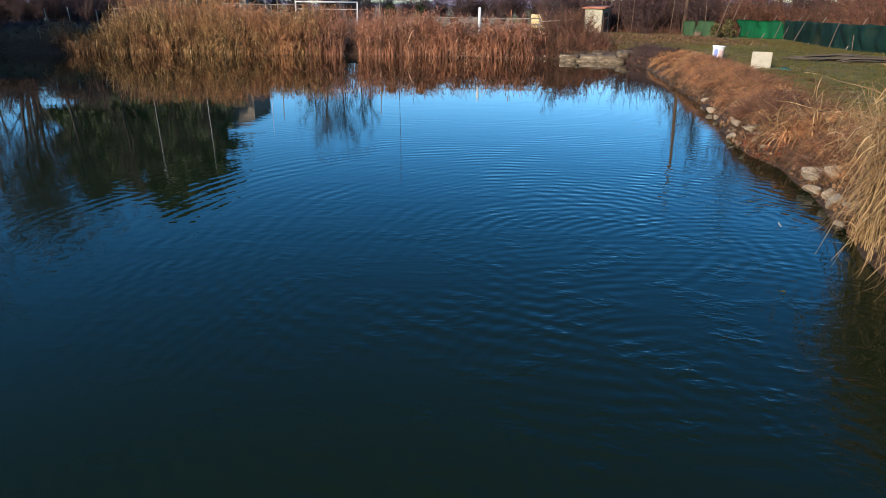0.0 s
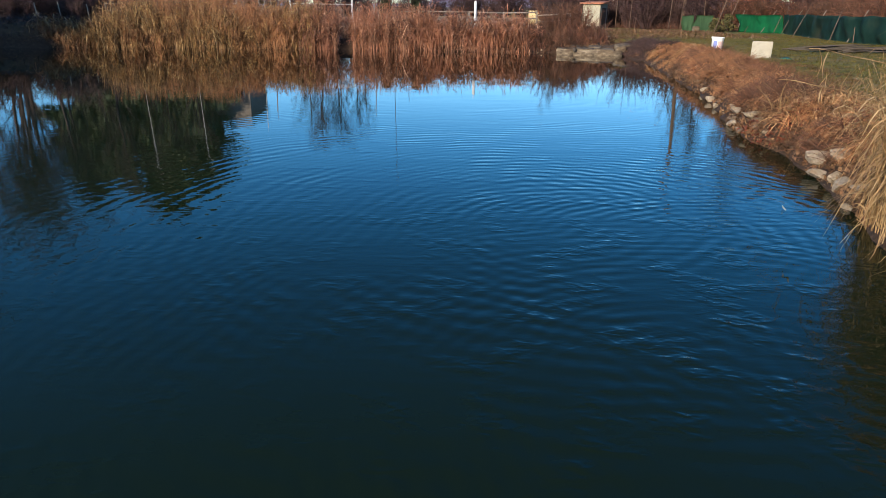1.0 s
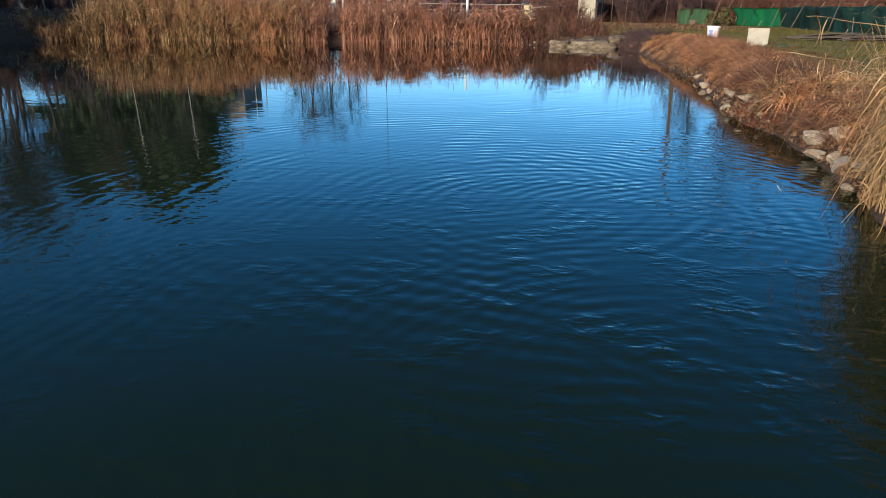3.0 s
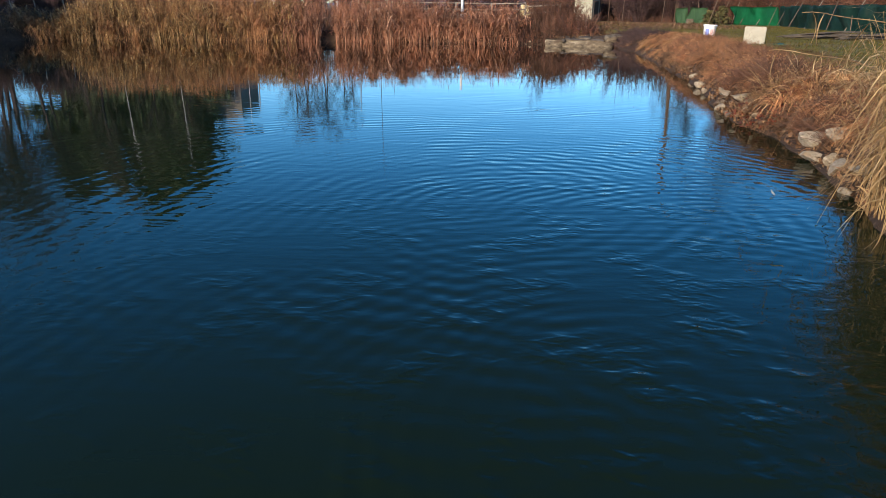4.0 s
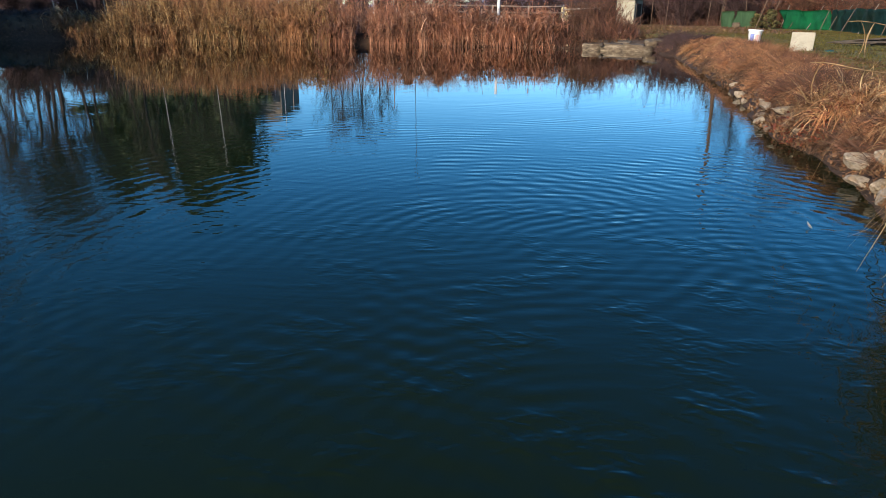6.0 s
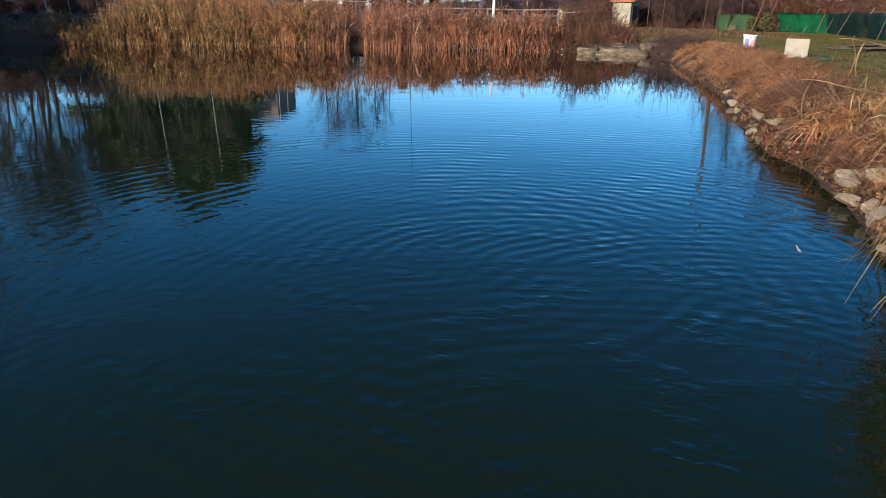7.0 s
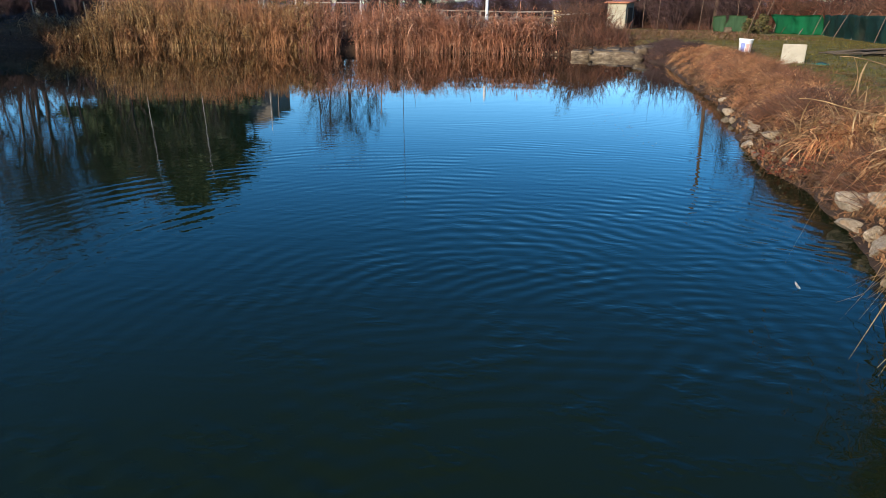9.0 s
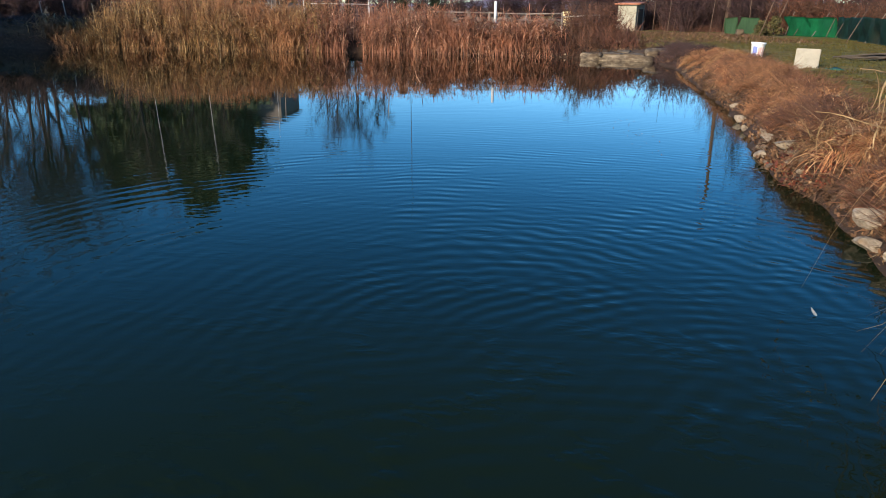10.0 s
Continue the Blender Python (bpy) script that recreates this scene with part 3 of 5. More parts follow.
# near reeds that hang over the water
n = 3400
p = on_land(n, 8.8, 11.6, 11.5, 15.8, -0.05, 2.2)
h = rng.uniform(1.1, 1.95, n)
ln = np.clip(rng.normal(0, 0.28, (n, 3)), -0.42, 0.42)
ln[:, 0] -= 0.07
ln[:, 2] = 0
stuff("near_reed_bed", reeds(p, h, ln, 4, 0.6, 0.012, 1.2, stem_r=0.004), M_STRAW, "pale straw-coloured reeds leaning over the water's edge", "reeds")

# bank of dry brush and grass
def mops(name, count, each, region, radius, length, width, mat, label, downhill=0.45):
    """Tussocks of dead grass combed outwards and down the slope like wet hair."""
    c = on_land(count, *region)
    n = count * each
    size = np.repeat(rng.uniform(0.55, 1.25, count), each)
    off = flat_dirs(n) * (radius * np.sqrt(rng.uniform(0, 1, n)) * size)[:, None]
    p = np.repeat(c, each, 0) + off
    p[:, 2] = np.maximum(ground_z(p[:, 0], p[:, 1]), 0.0)
    comb = np.repeat(flat_dirs(count) * 0.55, each, 0)
    d = off / radius + comb + rng.normal(0, 0.6, (n, 3))
    d[:, 0] -= downhill
    d[:, 2] = 0
    d /= np.linalg.norm(d, axis=1, keepdims=True) + 1e-6
    ln = length * size * rng.uniform(0.5, 1.3, n)
    u = np.linspace(0, 1, 5)
    line = p[:, None, :] + d[:, None, :] * (ln * 0.85)[:, None, None] * u[None, :, None]
    line[:, :, 2] += ln[:, None] * (rng.uniform(0.45, 1.15, n)[:, None] * u - rng.uniform(0.75, 1.35, n)[:, None] * u ** 2)
    line[:, :, 2] = np.maximum(line[:, :, 2], 0.015)
    side = np.stack([-d[:, 1], d[:, 0], rng.uniform(-0.5, 0.5, n)], 1)
    return stuff(name, strips(line, side, width * rng.uniform(0.6, 1.4, n)[:, None] * np.array([0.8, 1, 0.9, 0.6, 0.12])[None, :]), mat, label, "dry grass")


def brush(name, count, each, region, radius, length, thick, mat, label, up=0.9):
    """Rounded clumps of fine leafless twigs."""
    c = on_land(count, *region)
    n = count * each
    size = np.repeat(rng.uniform(0.6, 1.25, count), each)
    off = flat_dirs(n) * (radius * np.sqrt(rng.uniform(0, 1, n)) * size)[:, None]
    p = np.repeat(c, each, 0) + off
    p[:, 2] = ground_z(p[:, 0], p[:, 1])
    ok = p[:, 2] > 0.1
    p, off, size = p[ok], off[ok], size[ok]
    n = len(p)
    s = 5
    u = np.linspace(0, 1, s)
    d = off / radius * 0.8 + rng.normal(0, 0.35, (n, 3))
    d[:, 2] = up * rng.uniform(0.35, 1.2, n)
    ln = length * size * rng.uniform(0.45, 1.2, n)
    line = p[:, None, :] + d[:, None, :] * ln[:, None, None] * u[None, :, None]
    line += np.cumsum(rng.normal(0, 0.045, (n, s, 3)), 1) * ln[:, None, None] * u[None, :, None] * 1.5
    line[:, :, 2] -= 0.25 * ln[:, None] * u ** 2
    line[:, :, 2] = np.maximum(line[:, :, 2], 0.02)
    return stuff(name, tubes(line, thick * rng.uniform(0.6, 1.3, n)[:, None] * (1.1 - 0.85 * u)[None, :]), mat, label, "brush")


# reddish brush along the middle of the bank
brush("bank_brush", 110, 120, (11.0, 15.5, 24.6, 36.0, 0.45, 1.75), 0.28, 0.31, 0.0052, M_TWIG, "fine reddish-brown dry brush covering the bank")
brush("bank_brush", 26, 110, (10.2, 13.0, 20.0, 25.5, 0.7, 1.6), 0.20, 0.26, 0.0045, M_TWIG, "fine reddish-brown dry brush covering the bank")
brush("dark_brush_mounds", 9, 260, (10.8, 11.9, 21.6, 23.6, 0.4, 1.1), 0.24, 0.45, 0.0050, M_BRAMBLE, "dark tangled clump of leafless brush above the pale rocks")
brush("dark_brush_mounds", 9, 240, (9.9, 10.9, 17.6, 19.4, 0.25, 0.8), 0.22, 0.36, 0.0042, M_BRAMBLE, "dark tangled clump of leafless brush over the near rocks")
brush("dark_brush_mounds", 24, 150, (10.2, 14.5, 19.5, 35.0, 0.4, 1.5), 0.20, 0.27, 0.0052, M_BRAMBLE, "dark tangled clumps of leafless brush on the bank")
# dead grass between and below it
mops("grass_mounds", 80, 150, (9.6, 12.2, 16.0, 21.8, 0.5, 1.6), 0.16, 0.38, 0.010, M_TANGRASS, "shaggy mounds of tan dead grass on the near bank")
mops("grass_mounds", 40, 130, (9.6, 12.0, 16.0, 23.0, 0.45, 1.5), 0.15, 0.34, 0.010, M_DRYGRASS, "shaggy mounds of orange-brown dead grass on the bank")
mops("grass_mounds", 80, 120, (10.4, 14.0, 22.0, 34.0, 0.5, 1.5), 0.18, 0.30, 0.013, M_TANGRASS, "shaggy mounds of tan dead grass along the slope")
mops("grass_mounds", 45, 110, (10.4, 14.0, 22.0, 34.0, 0.45, 1.5), 0.18, 0.32, 0.013, M_DRYGRASS, "shaggy mounds of orange-brown dead grass along the slope")
mops("olive_mounds", 90, 110, (11.3, 15.0, 18.0, 31.0, 1.5, 2.9), 0.26, 0.14, 0.012, M_OLIVEGRASS, "low olive-brown grass where bank meets turf", 0.1)
mops("golden_grass", 95, 130, (12.2, 15.2, 34.5, 41.8, 0.35, 1.8), 0.24, 0.32, 0.020, M_GOLD, "mound of golden-orange dry grass on the bank")
mops("hanging_grass", 46, 60, (9.0, 13.5, 15.8, 36.0, 0.15, 0.45), 0.14, 0.24, 0.012, M_LITTER, "dark matted grass hanging over the wet edge of the bank", 0.7)
p = on_land(6500, 9.2, 14.5, 15.5, 45.0, 0.03, 1.0)
p[:, 2] += 0.012
stuff("bank_litter", blades(p, 0.09, 0.040, 1.3, 0.9), M_LITTER, "wet brown leaf litter and bark on the muddy slope", "leaf litter")
p = on_land(3000, 9.0, 11.2, 15.4, 23.0, -0.03, 0.55)
p[:, 2] = np.maximum(p[:, 2], 0.0) + 0.01
stuff("near_litter", blades(p, 0.075, 0.028, 1.3, 0.9), M_LITTER, "wet dead leaves and twigs on the muddy edge", "leaf litter")
p = on_land(2600, 12.9, 14.6, 41.0, 46.3, 0.02, 1.5)
stuff("dark_brush", twigs(p, 0.6, 0.008, 0.7, 0.4, 4), M_PURPLE, "dark purple-brown brush beside the concrete landing", "brush")
p = on_land(1100, 9.3, 12.5, 15.2, 22.0, 0.3, 1.8)
stuff("bank_straw", blades(p, 0.48, 0.011, 1.1, 1.5), M_STRAW, "pale tufts of bent straw on the bank", "dry grass")
p = on_land(1100, 11.6, 17.0, 16.0, 44.0, 2.0, 3.8)
stuff("turf_tufts", blades(p, 0.08, 0.012, 0.9, 0.9), M_OLIVEGRASS, "thin brown grass tufts where bank meets turf", "dry grass")
p = on_land(60000, 11.0, 25.0, 17.0, 60.0, 1.6, 14.0)
stuff("lawn", blades(p, 0.07, 0.014, 0.8, 0.6), M_LAWN, "short mossy green and yellowed turf", "grass")
p = on_land(620, 10.0, 11.3, 19.9, 21.9, 0.02, 0.8)
stuff("red_leaves", blades(p, 0.11, 0.04, 1.2, 1.2), M_REDLEAF, "patch of dark red fallen leaves at the water", "leaves")


# ---- rocks ----
def rock_mesh(seed, mat):
    bm = bmesh.new()
    bmesh.ops.create_icosphere(bm, subdivisions=3, radius=1)
    off = Vector((seed * 7.3, seed * 3.1, seed * 5.7))
    for v in bm.verts:
        c = v.co.normalized()
        f = 1 + 0.42 * noise.noise(c * 1.1 + off) + 0.16 * noise.noise(c * 2.7 + off)
        cell = noise.cell_vector(c * 1.6 + off)
        v.co = c * f + (cell - Vector((0.5, 0.5, 0.5))) * 0.12
    rr = random.Random(seed)
    for _ in range(11):
        n = Vector((rr.gauss(0, 1), rr.gauss(0, 1), rr.gauss(0, 1))).normalized()
        far = rr.uniform(0.42, 0.75)
        for v in bm.verts:
            over = v.co.dot(n) - far
            if over > 0:
                v.co -= n * over
    bmesh.ops.dissolve_limit(bm, angle_limit=0.12, verts=bm.verts[:], edges=bm.edges[:])
    bmesh.ops.triangulate(bm, faces=bm.faces[:])
    bmesh.ops.bevel(bm, geom=[e for e in bm.edges if len(e.link_faces) == 2 and e.calc_face_angle() > 0.35], offset=0.045, segments=1, affect="EDGES")
    for v in bm.verts:
        v.co += noise.noise_vector(v.co * 3 + off) * 0.05
        v.co.z *= 0.7
    me = bpy.data.meshes.new("rock")
    bm.to_mesh(me)
    bm.free()
    me.materials.append(mat)
    return me


ROCKS = [rock_mesh(i + 1, M_ROCK) for i in range(6)]
BROWN_ROCKS = [rock_mesh(i + 11, M_BROWNROCK) for i in range(6)]


def rock(x, y, size, sink=0.25, label="pale weathered limestone rock on the muddy bank"):
    ob = new("rock", random.choice(ROCKS if size > 0.145 else ROCKS + BROWN_ROCKS + BROWN_ROCKS))
    z = max(float(ground_z(np.array([x]), np.array([y]))[0]), -0.08)
    ob.matrix_world = pose(x, y, z + size * (0.4 - sink), random.uniform(-15, 15), random.uniform(-15, 15), random.uniform(0, 360)) @ Matrix.Diagonal((size * 1.25, size * random.uniform(0.65, 1.0), size * 0.8, 1))
    tagged(ob, label, "rock", "rocks along the bank")


for x, y, s in ((10.62, 23.0, 0.20), (10.58, 22.1, 0.26), (10.36, 22.6, 0.16), (10.2, 21.7, 0.13), (10.05, 18.25, 0.23), (9.84, 17.75, 0.17), (10.1, 17.75, 0.19),
                (9.74, 16.9, 0.19), (9.62, 16.3, 0.16), (10.3, 18.9, 0.12), (9.8, 17.3, 0.15), (10.4, 21.3, 0.14), (11.25, 22.4, 0.13), (11.42, 23.0, 0.12), (11.5, 20.6, 0.12), (10.9, 25.2, 0.16), (11.2, 26.4, 0.15)):
    rock(x, y, s, label="large pale limestone rock half in the water")
for i in range(34):
    y = random.uniform(19.5, 42)
    d = random.uniform(0.0, 0.55)
    x = float(np.interp(y, SHORE[5:19, 1], SHORE[5:19, 0])) + d
    rock(x, y, random.uniform(0.05, 0.14), 0.32)
for i in range(14):
    y = random.uniform(15.6, 24.5)
    x = float(np.interp(y, SHORE[4:19, 1], SHORE[4:19, 0])) + random.uniform(-0.06, 0.35)
    rock(x, y, random.uniform(0.05, 0.11), 0.35, label="wet pale stone at the water's edge")
for i in range(16):
    rock(random.uniform(11.2, 14), random.uniform(20, 27), random.uniform(0.03, 0.07), label="small pale stone lying in the grass")

# ---- concrete landing ----
def rough_block(name, sx, sy, sz, mat, parent, seed, amp=0.05, label=""):
    bm = bmesh.new()
    bmesh.ops.create_cube(bm, size=1, matrix=Matrix.Diagonal((sx, sy, sz, 1)))
    bmesh.ops.bevel(bm, geom=bm.edges[:], offset=min(sx, sy, sz) * 0.07, segments=2, affect="EDGES")
    bmesh.ops.subdivide_edges(bm, edges=bm.edges[:], cuts=3, use_grid_fill=True)
    for v in bm.verts:
        v.co += noise.noise_vector(v.co * 2.3 + Vector((seed, 0, 0))) * amp + noise.noise_vector(v.co * 7 + Vector((seed, 5, 0))) * amp * 0.4
    return part(name, bm, mat, parent, label, True)


landing = tagged(new("concrete_landing"), "crumbling weathered concrete landing at the water's edge", "landing")
landing.matrix_world = pose(11.45, 45.35, 0.09, 0, 1, -9)
for nm, x, y, z, sx, sy, sz, rx, rz, s in (("slab", -1.40, 0.15, -0.06, 0.86, 1.4, 0.44, 0, 0, 1), ("slab", 0.28, 0.15, -0.08, 2.5, 1.5, 0.46, 0, 0, 2), ("end_block", 1.42, 0.10, 0.20, 0.52, 0.7, 0.50, 6, 12, 3),
                                           ("crust", -0.35, -0.1, 0.19, 0.9, 0.7, 0.08, 5, 8, 21), ("crust", 0.6, -0.05, 0.20, 1.0, 0.7, 0.08, 4, -6, 22), ("broken_plate", 1.95, 0.35, 0.44, 1.0, 0.5, 0.09, 10, 14, 23),
                                           ("broken_plate", 0.1, 0.35, 0.29, 0.7, 0.45, 0.07, 12, -20, 24)):
    ob = rough_block(nm, sx, sy, sz, M_CONCRETE, landing, s, min(0.075, sz * 0.2))
    ob.matrix_basis = pose(x, y, z, rx, 0, rz)
# earth lying on the landing and sloping up behind it
bm = bmesh.new()
rows = []
for j in range(26):
    v = j / 25
    row = []
    for i in range(34):
        u = i / 33
        x, y = -1.75 + 3.9 * u, -0.38 + 3.2 * v
        edge = min(1.0, 7 * u * (1 - u) + 0.05) * min(1.0, v / 0.12) * min(1.0, (1 - v) / 0.1)
        h = 0.12 + 0.10 * min(1, v * 3) + 0.26 * v + 0.10 * u * min(1, v * 4)
        h += 0.07 * noise.noise(Vector((x * 1.6, y * 1.6, 3))) + 0.035 * noise.noise(Vector((x * 5, y * 5, 7)))
        row.append(bm.verts.new((x, y + 0.12 * noise.noise(Vector((x * 1.3, 2, 9))), -0.25 + (h + 0.25) * edge ** 0.5)))
    rows.append(row)
for lo, hi in zip(rows, rows[1:]):
    for i in range(33):
        bm.faces.new((lo[i], lo[i + 1], hi[i + 1], hi[i]))
part("soil_cover", bm, M_SOIL, landing, "dark packed earth", True)
bm = bmesh.new()
bmesh.ops.create_cone(bm, cap_ends=True, segments=12, radius1=0.09, radius2=0.09, depth=0.5)
ob = part("pipe", bm, M_DARK, landing, "short rusty iron pipe", True)
ob.matrix_basis = pose(-0.93, -0.45, 0.16, 90, 0, 0)
for i in range(9):
    a = random.uniform(0, 1)
    rock(10.2 + 2.6 * a, random.uniform(47.2, 48.4), random.uniform(0.1, 0.25), 0.2, "broken lump of pale concrete on the bank")


p = on_land(900, 9.8, 13.4, 45.8, 49.0, 0.2, 3.0)
p = np.concatenate([p, on_land(5200, 12.0, 22.0, 47.0, 64.0, 0.4, 18.0)])
q = np.stack([rng.uniform(10.1, 13.0, 900), rng.uniform(45.8, 47.9, 900), np.zeros(900)], 1)
q[:, 2] = np.maximum(ground_z(q[:, 0], q[:, 1]), 0.34 + 0.10 * (q[:, 1] - 45.8))
p = np.concatenate([p, q])
stuff("landing_litter", blades(p, 0.17, 0.045, 1.2, 1.2), M_LITTER, "brown leaf litter and dead grass over the landing", "leaf litter")

# ---- things on the lawn ----
def gz(x, y):
    return float(ground_z(np.array([x]), np.array([y]))[0])


def lathe(profile, seg=32):
    bm = bmesh.new()
    rings = []
    for r, z in profile:
        rings.append([bm.verts.new((r * math.cos(2 * math.pi * i / seg), r * math.sin(2 * math.pi * i / seg), z)) for i in range(seg)])
    for a, b in zip(rings, rings[1:]):
        for i in range(seg):
            bm.faces.new((a[i], a[(i + 1) % seg], b[(i + 1) % seg], b[i]))
    bm.faces.new(rings[0][::-1])
    bm.faces.new(rings[-1])
    return bm


def bucket(x, y):
    ob = tagged(new("plastic_bucket"), "white plastic bucket with lid and a blue and red printed label", "bucket")
    ob.matrix_world = pose(x, y, gz(x, y) - 0.005, 0, 3, 20) @ Matrix.Scale(1.08, 4)
    part("body", lathe([(0.17, 0), (0.185, 0.01), (0.215, 0.42), (0.225, 0.43), (0.225, 0.445), (0.215, 0.45)]), M_PLASTIC, ob, "", True)
    part("lid", lathe([(0.222, 0.445), (0.24, 0.445), (0.242, 0.485), (0.225, 0.497), (0.2, 0.49)]), M_PLASTIC, ob, "", True)
    for a0, a1, z0, z1, m, lab in ((-150, -112, 0.05, 0.36, M_BLUE, "blue printed label bar"), (-104, -74, 0.05, 0.34, M_PINK, "red printed label bar"), (-66, -50, 0.05, 0.36, M_PINK, "red printed label bar")):
        bm = bmesh.new()
        lo, hi = [], []
        for i in range(7):
            a = radians(a0 + (a1 - a0) * i / 6 - 20)
            for z, lst in ((z0, lo), (z1, hi)):
                r = 0.186 + 0.03 * z / 0.42 + 0.004
                lst.append(bm.verts.new((r * math.cos(a), r * math.sin(a), z)))
        for i in range(6):
            bm.faces.new((lo[i], lo[i + 1], hi[i + 1], hi[i]))
        part("label", bm, m, ob, lab)
    return ob


bucket(14.93, 37.05)

slab = tagged(new("upright_board"), "pale square board standing upright in the grass", "board")
slab.matrix_world = pose(14.4, 31.4, gz(14.4, 31.4) - 0.07, -6, 0, -28)
bm = bmesh.new()
bmesh.ops.create_cube(bm, size=1, matrix=Matrix.Translation((0, 0, 0.29)) @ Matrix.Diagonal((0.62, 0.09, 0.58, 1)))
bmesh.ops.bevel(bm, geom=bm.edges[:], offset=0.015, segments=2, affect="EDGES")
part("panel", bm, M_SLAB, slab)
cloth = rough_block("folded_cloth", 0.5, 0.4, 0.06, M_TEAL, None, 9, 0.06)
cloth.location = (14.95, 31.1, gz(14.95, 31.1) + 0.02)
tagged(cloth, "crumpled teal cloth lying beside the board", "cloth")


def rod(name, a, b, r, mat, parent=None, label="", r2=None, bow=0.0, seg=8):
    """A straight or slightly bowed round bar from a to b."""
    a, b = Vector(a), Vector(b)
    bm = bmesh.new()
    d = b - a
    side = d.cross(Vector((0, 0, 1)))
    side = side.normalized() if side.length > 1e-4 else Vector((1, 0, 0))
    other = d.cross(side).normalized()
    rings = []
    n = 6 if bow else 2
    for k in range(n):
        t = k / (n - 1)
        c = a + d * t + Vector((0, 0, 1)) * bow * 4 * t * (1 - t)
        rr = r * (1 - t) + (r if r2 is None else r2) * t
        rings.append([bm.verts.new(c + (side * math.cos(2 * math.pi * i / seg) + other * math.sin(2 * math.pi * i / seg)) * rr) for i in range(seg)])
    for p0, p1 in zip(rings, rings[1:]):
        for i in range(seg):
            bm.faces.new((p0[i], p0[(i + 1) % seg], p1[(i + 1) % seg], p1[i]))
    bm.faces.new(rings[0][::-1])
    bm.faces.new(rings[-1])
    return part(name, bm, mat, parent, label, True)


# pile of cut branches on the lawn
pile = tagged(new("branch_pile"), "low pile of cut grey-brown branches on the turf", "branch pile")
pile.matrix_world = pose(18.9, 34.4, gz(18.9, 34.4), 0, 0, -25)
for i in range(26):
    x, y, a = random.uniform(-1.0, 1.2), random.uniform(-0.5, 0.5), random.gauss(0.1, 0.3)
    ln = random.uniform(0.8, 1.6)
    rod("branch", (x - ln * math.cos(a), y - ln * math.sin(a), 0.03 + 0.1 * random.random()), (x + ln * math.cos(a), y + ln * math.sin(a), 0.05 + 0.28 * random.random()), 0.03, M_DARK, pile, r2=0.014, bow=0.04, seg=6)


# ---- green netting fence ----
def netting(name, pts, z0, z1, mat, label, wave=0.06, seed=0):
    ob = tagged(new(name), label, "fence")
    bm = bmesh.new()
    cols = []
    for (xa, ya), (xb, yb) in zip(pts, pts[1:]):
        n = max(4, int(math.hypot(xb - xa, yb - ya) / 0.15))
        for i in range(n):
            cols.append((xa + (xb - xa) * i / n, ya + (yb - ya) * i / n))
    cols.append(pts[-1])
    rows = 9
    grid = []
    for i, (x, y) in enumerate(cols):
        col = []
        sag = 0.10 * noise.noise(Vector((i * 0.11, seed, 0)))
        for j in range(rows):
            t = j / (rows - 1)
            w = wave * noise.noise(Vector((i * 0.16, t * 1.5, seed + 4)))
            col.append(bm.verts.new((x + w * 1.6 - 0.12 * t, y - w * 2 + 0.15 * t, gz(x, y) + z0 + (z1 - z0 + sag) * t)))
        grid.append(col)
    for a, b in zip(grid, grid[1:]):
        for j in range(rows - 1):
            bm.faces.new((a[j], b[j], b[j + 1], a[j + 1]))
    bmesh.ops.solidify(bm, geom=bm.faces[:], thickness=0.012)
    part("net", bm, mat, ob, "", True)
    return ob


NET1 = [(20.8, 61.3), (21.5, 60.6)]
NET2 = [(21.55, 60.5), (22.5, 59.6)]
NET3 = [(24.6, 60.4), (25.5, 58.5), (26.3, 56.9)]
NET4 = [(26.35, 56.85), (24.4, 49.2), (23.3, 43.0), (23.4, 39.5), (23.6, 33.0), (24.2, 26.0)]
net = netting("netting_fence", NET1, -0.05, 1.05, M_NET_FADED, "faded green shade netting draped over low growth", 0.14, 1)
netting("netting_fence", NET2, -0.05, 1.12, M_NET_FADED, "faded green shade netting draped over low growth", 0.16, 2)
net3 = netting("netting_fence", NET3, -0.05, 1.2, M_NET, "bright green shade netting hung as a fence", 0.2, 3)
net4 = netting("netting_fence", NET4, -0.05, 1.22, M_NET_OLD, "old dark blue-green netting fence along the lawn", 0.14, 4)
for par, pts, k, lx, ly in ((net3, NET3, 0, 0.5, 0.3), (net3, NET3, 1, 1.0, 0.2), (net4, NET4, 0, 1.2, 0.3), (net4, NET4, 1, 0.9, 0.2), (net4, NET4, 2, 0.9, 0.2), (net4, NET4, 3, 0.8, 0.2)):
    x, y = pts[k]
    rod("post", (x - 0.22, y - 0.2, gz(x, y) - 0.1), (x - 0.22 + lx, y - 0.2 + ly, gz(x, y) + 1.5), 0.026, M_PALEWOOD, par, r2=0.018)
for x, y, lx, h in ((25.63, 55.7, 0.64, 1.25), (25.2, 55.9, 0.5, 1.2), (23.6, 49.6, 0.86, 1.65), (23.2, 44.6, 0.5, 1.5), (22.86, 41.7, 0.05, 0.75), (24.9, 60.0, 0.8, 1.3)):
    st = tagged(new("brace"), "thin pale wooden brace leaning on the netting", "stake", "braces of the netting")
    st.location = (x - 0.25, y - 0.45, gz(x - 0.25, y - 0.45))
    rod("shaft", (0, 0, -0.1), (lx, 0.2, h), 0.02, M_POLE, st, r2=0.014, bow=0.02)
crate = rough_block("grey_tub", 0.4, 0.4, 0.38, M_CONCRETE, None, 5, 0.02)
crate.location = (21.3, 59.7, gz(21.3, 59.7) + 0.17)
tagged(crate, "small grey tub standing by the green netting", "tub")

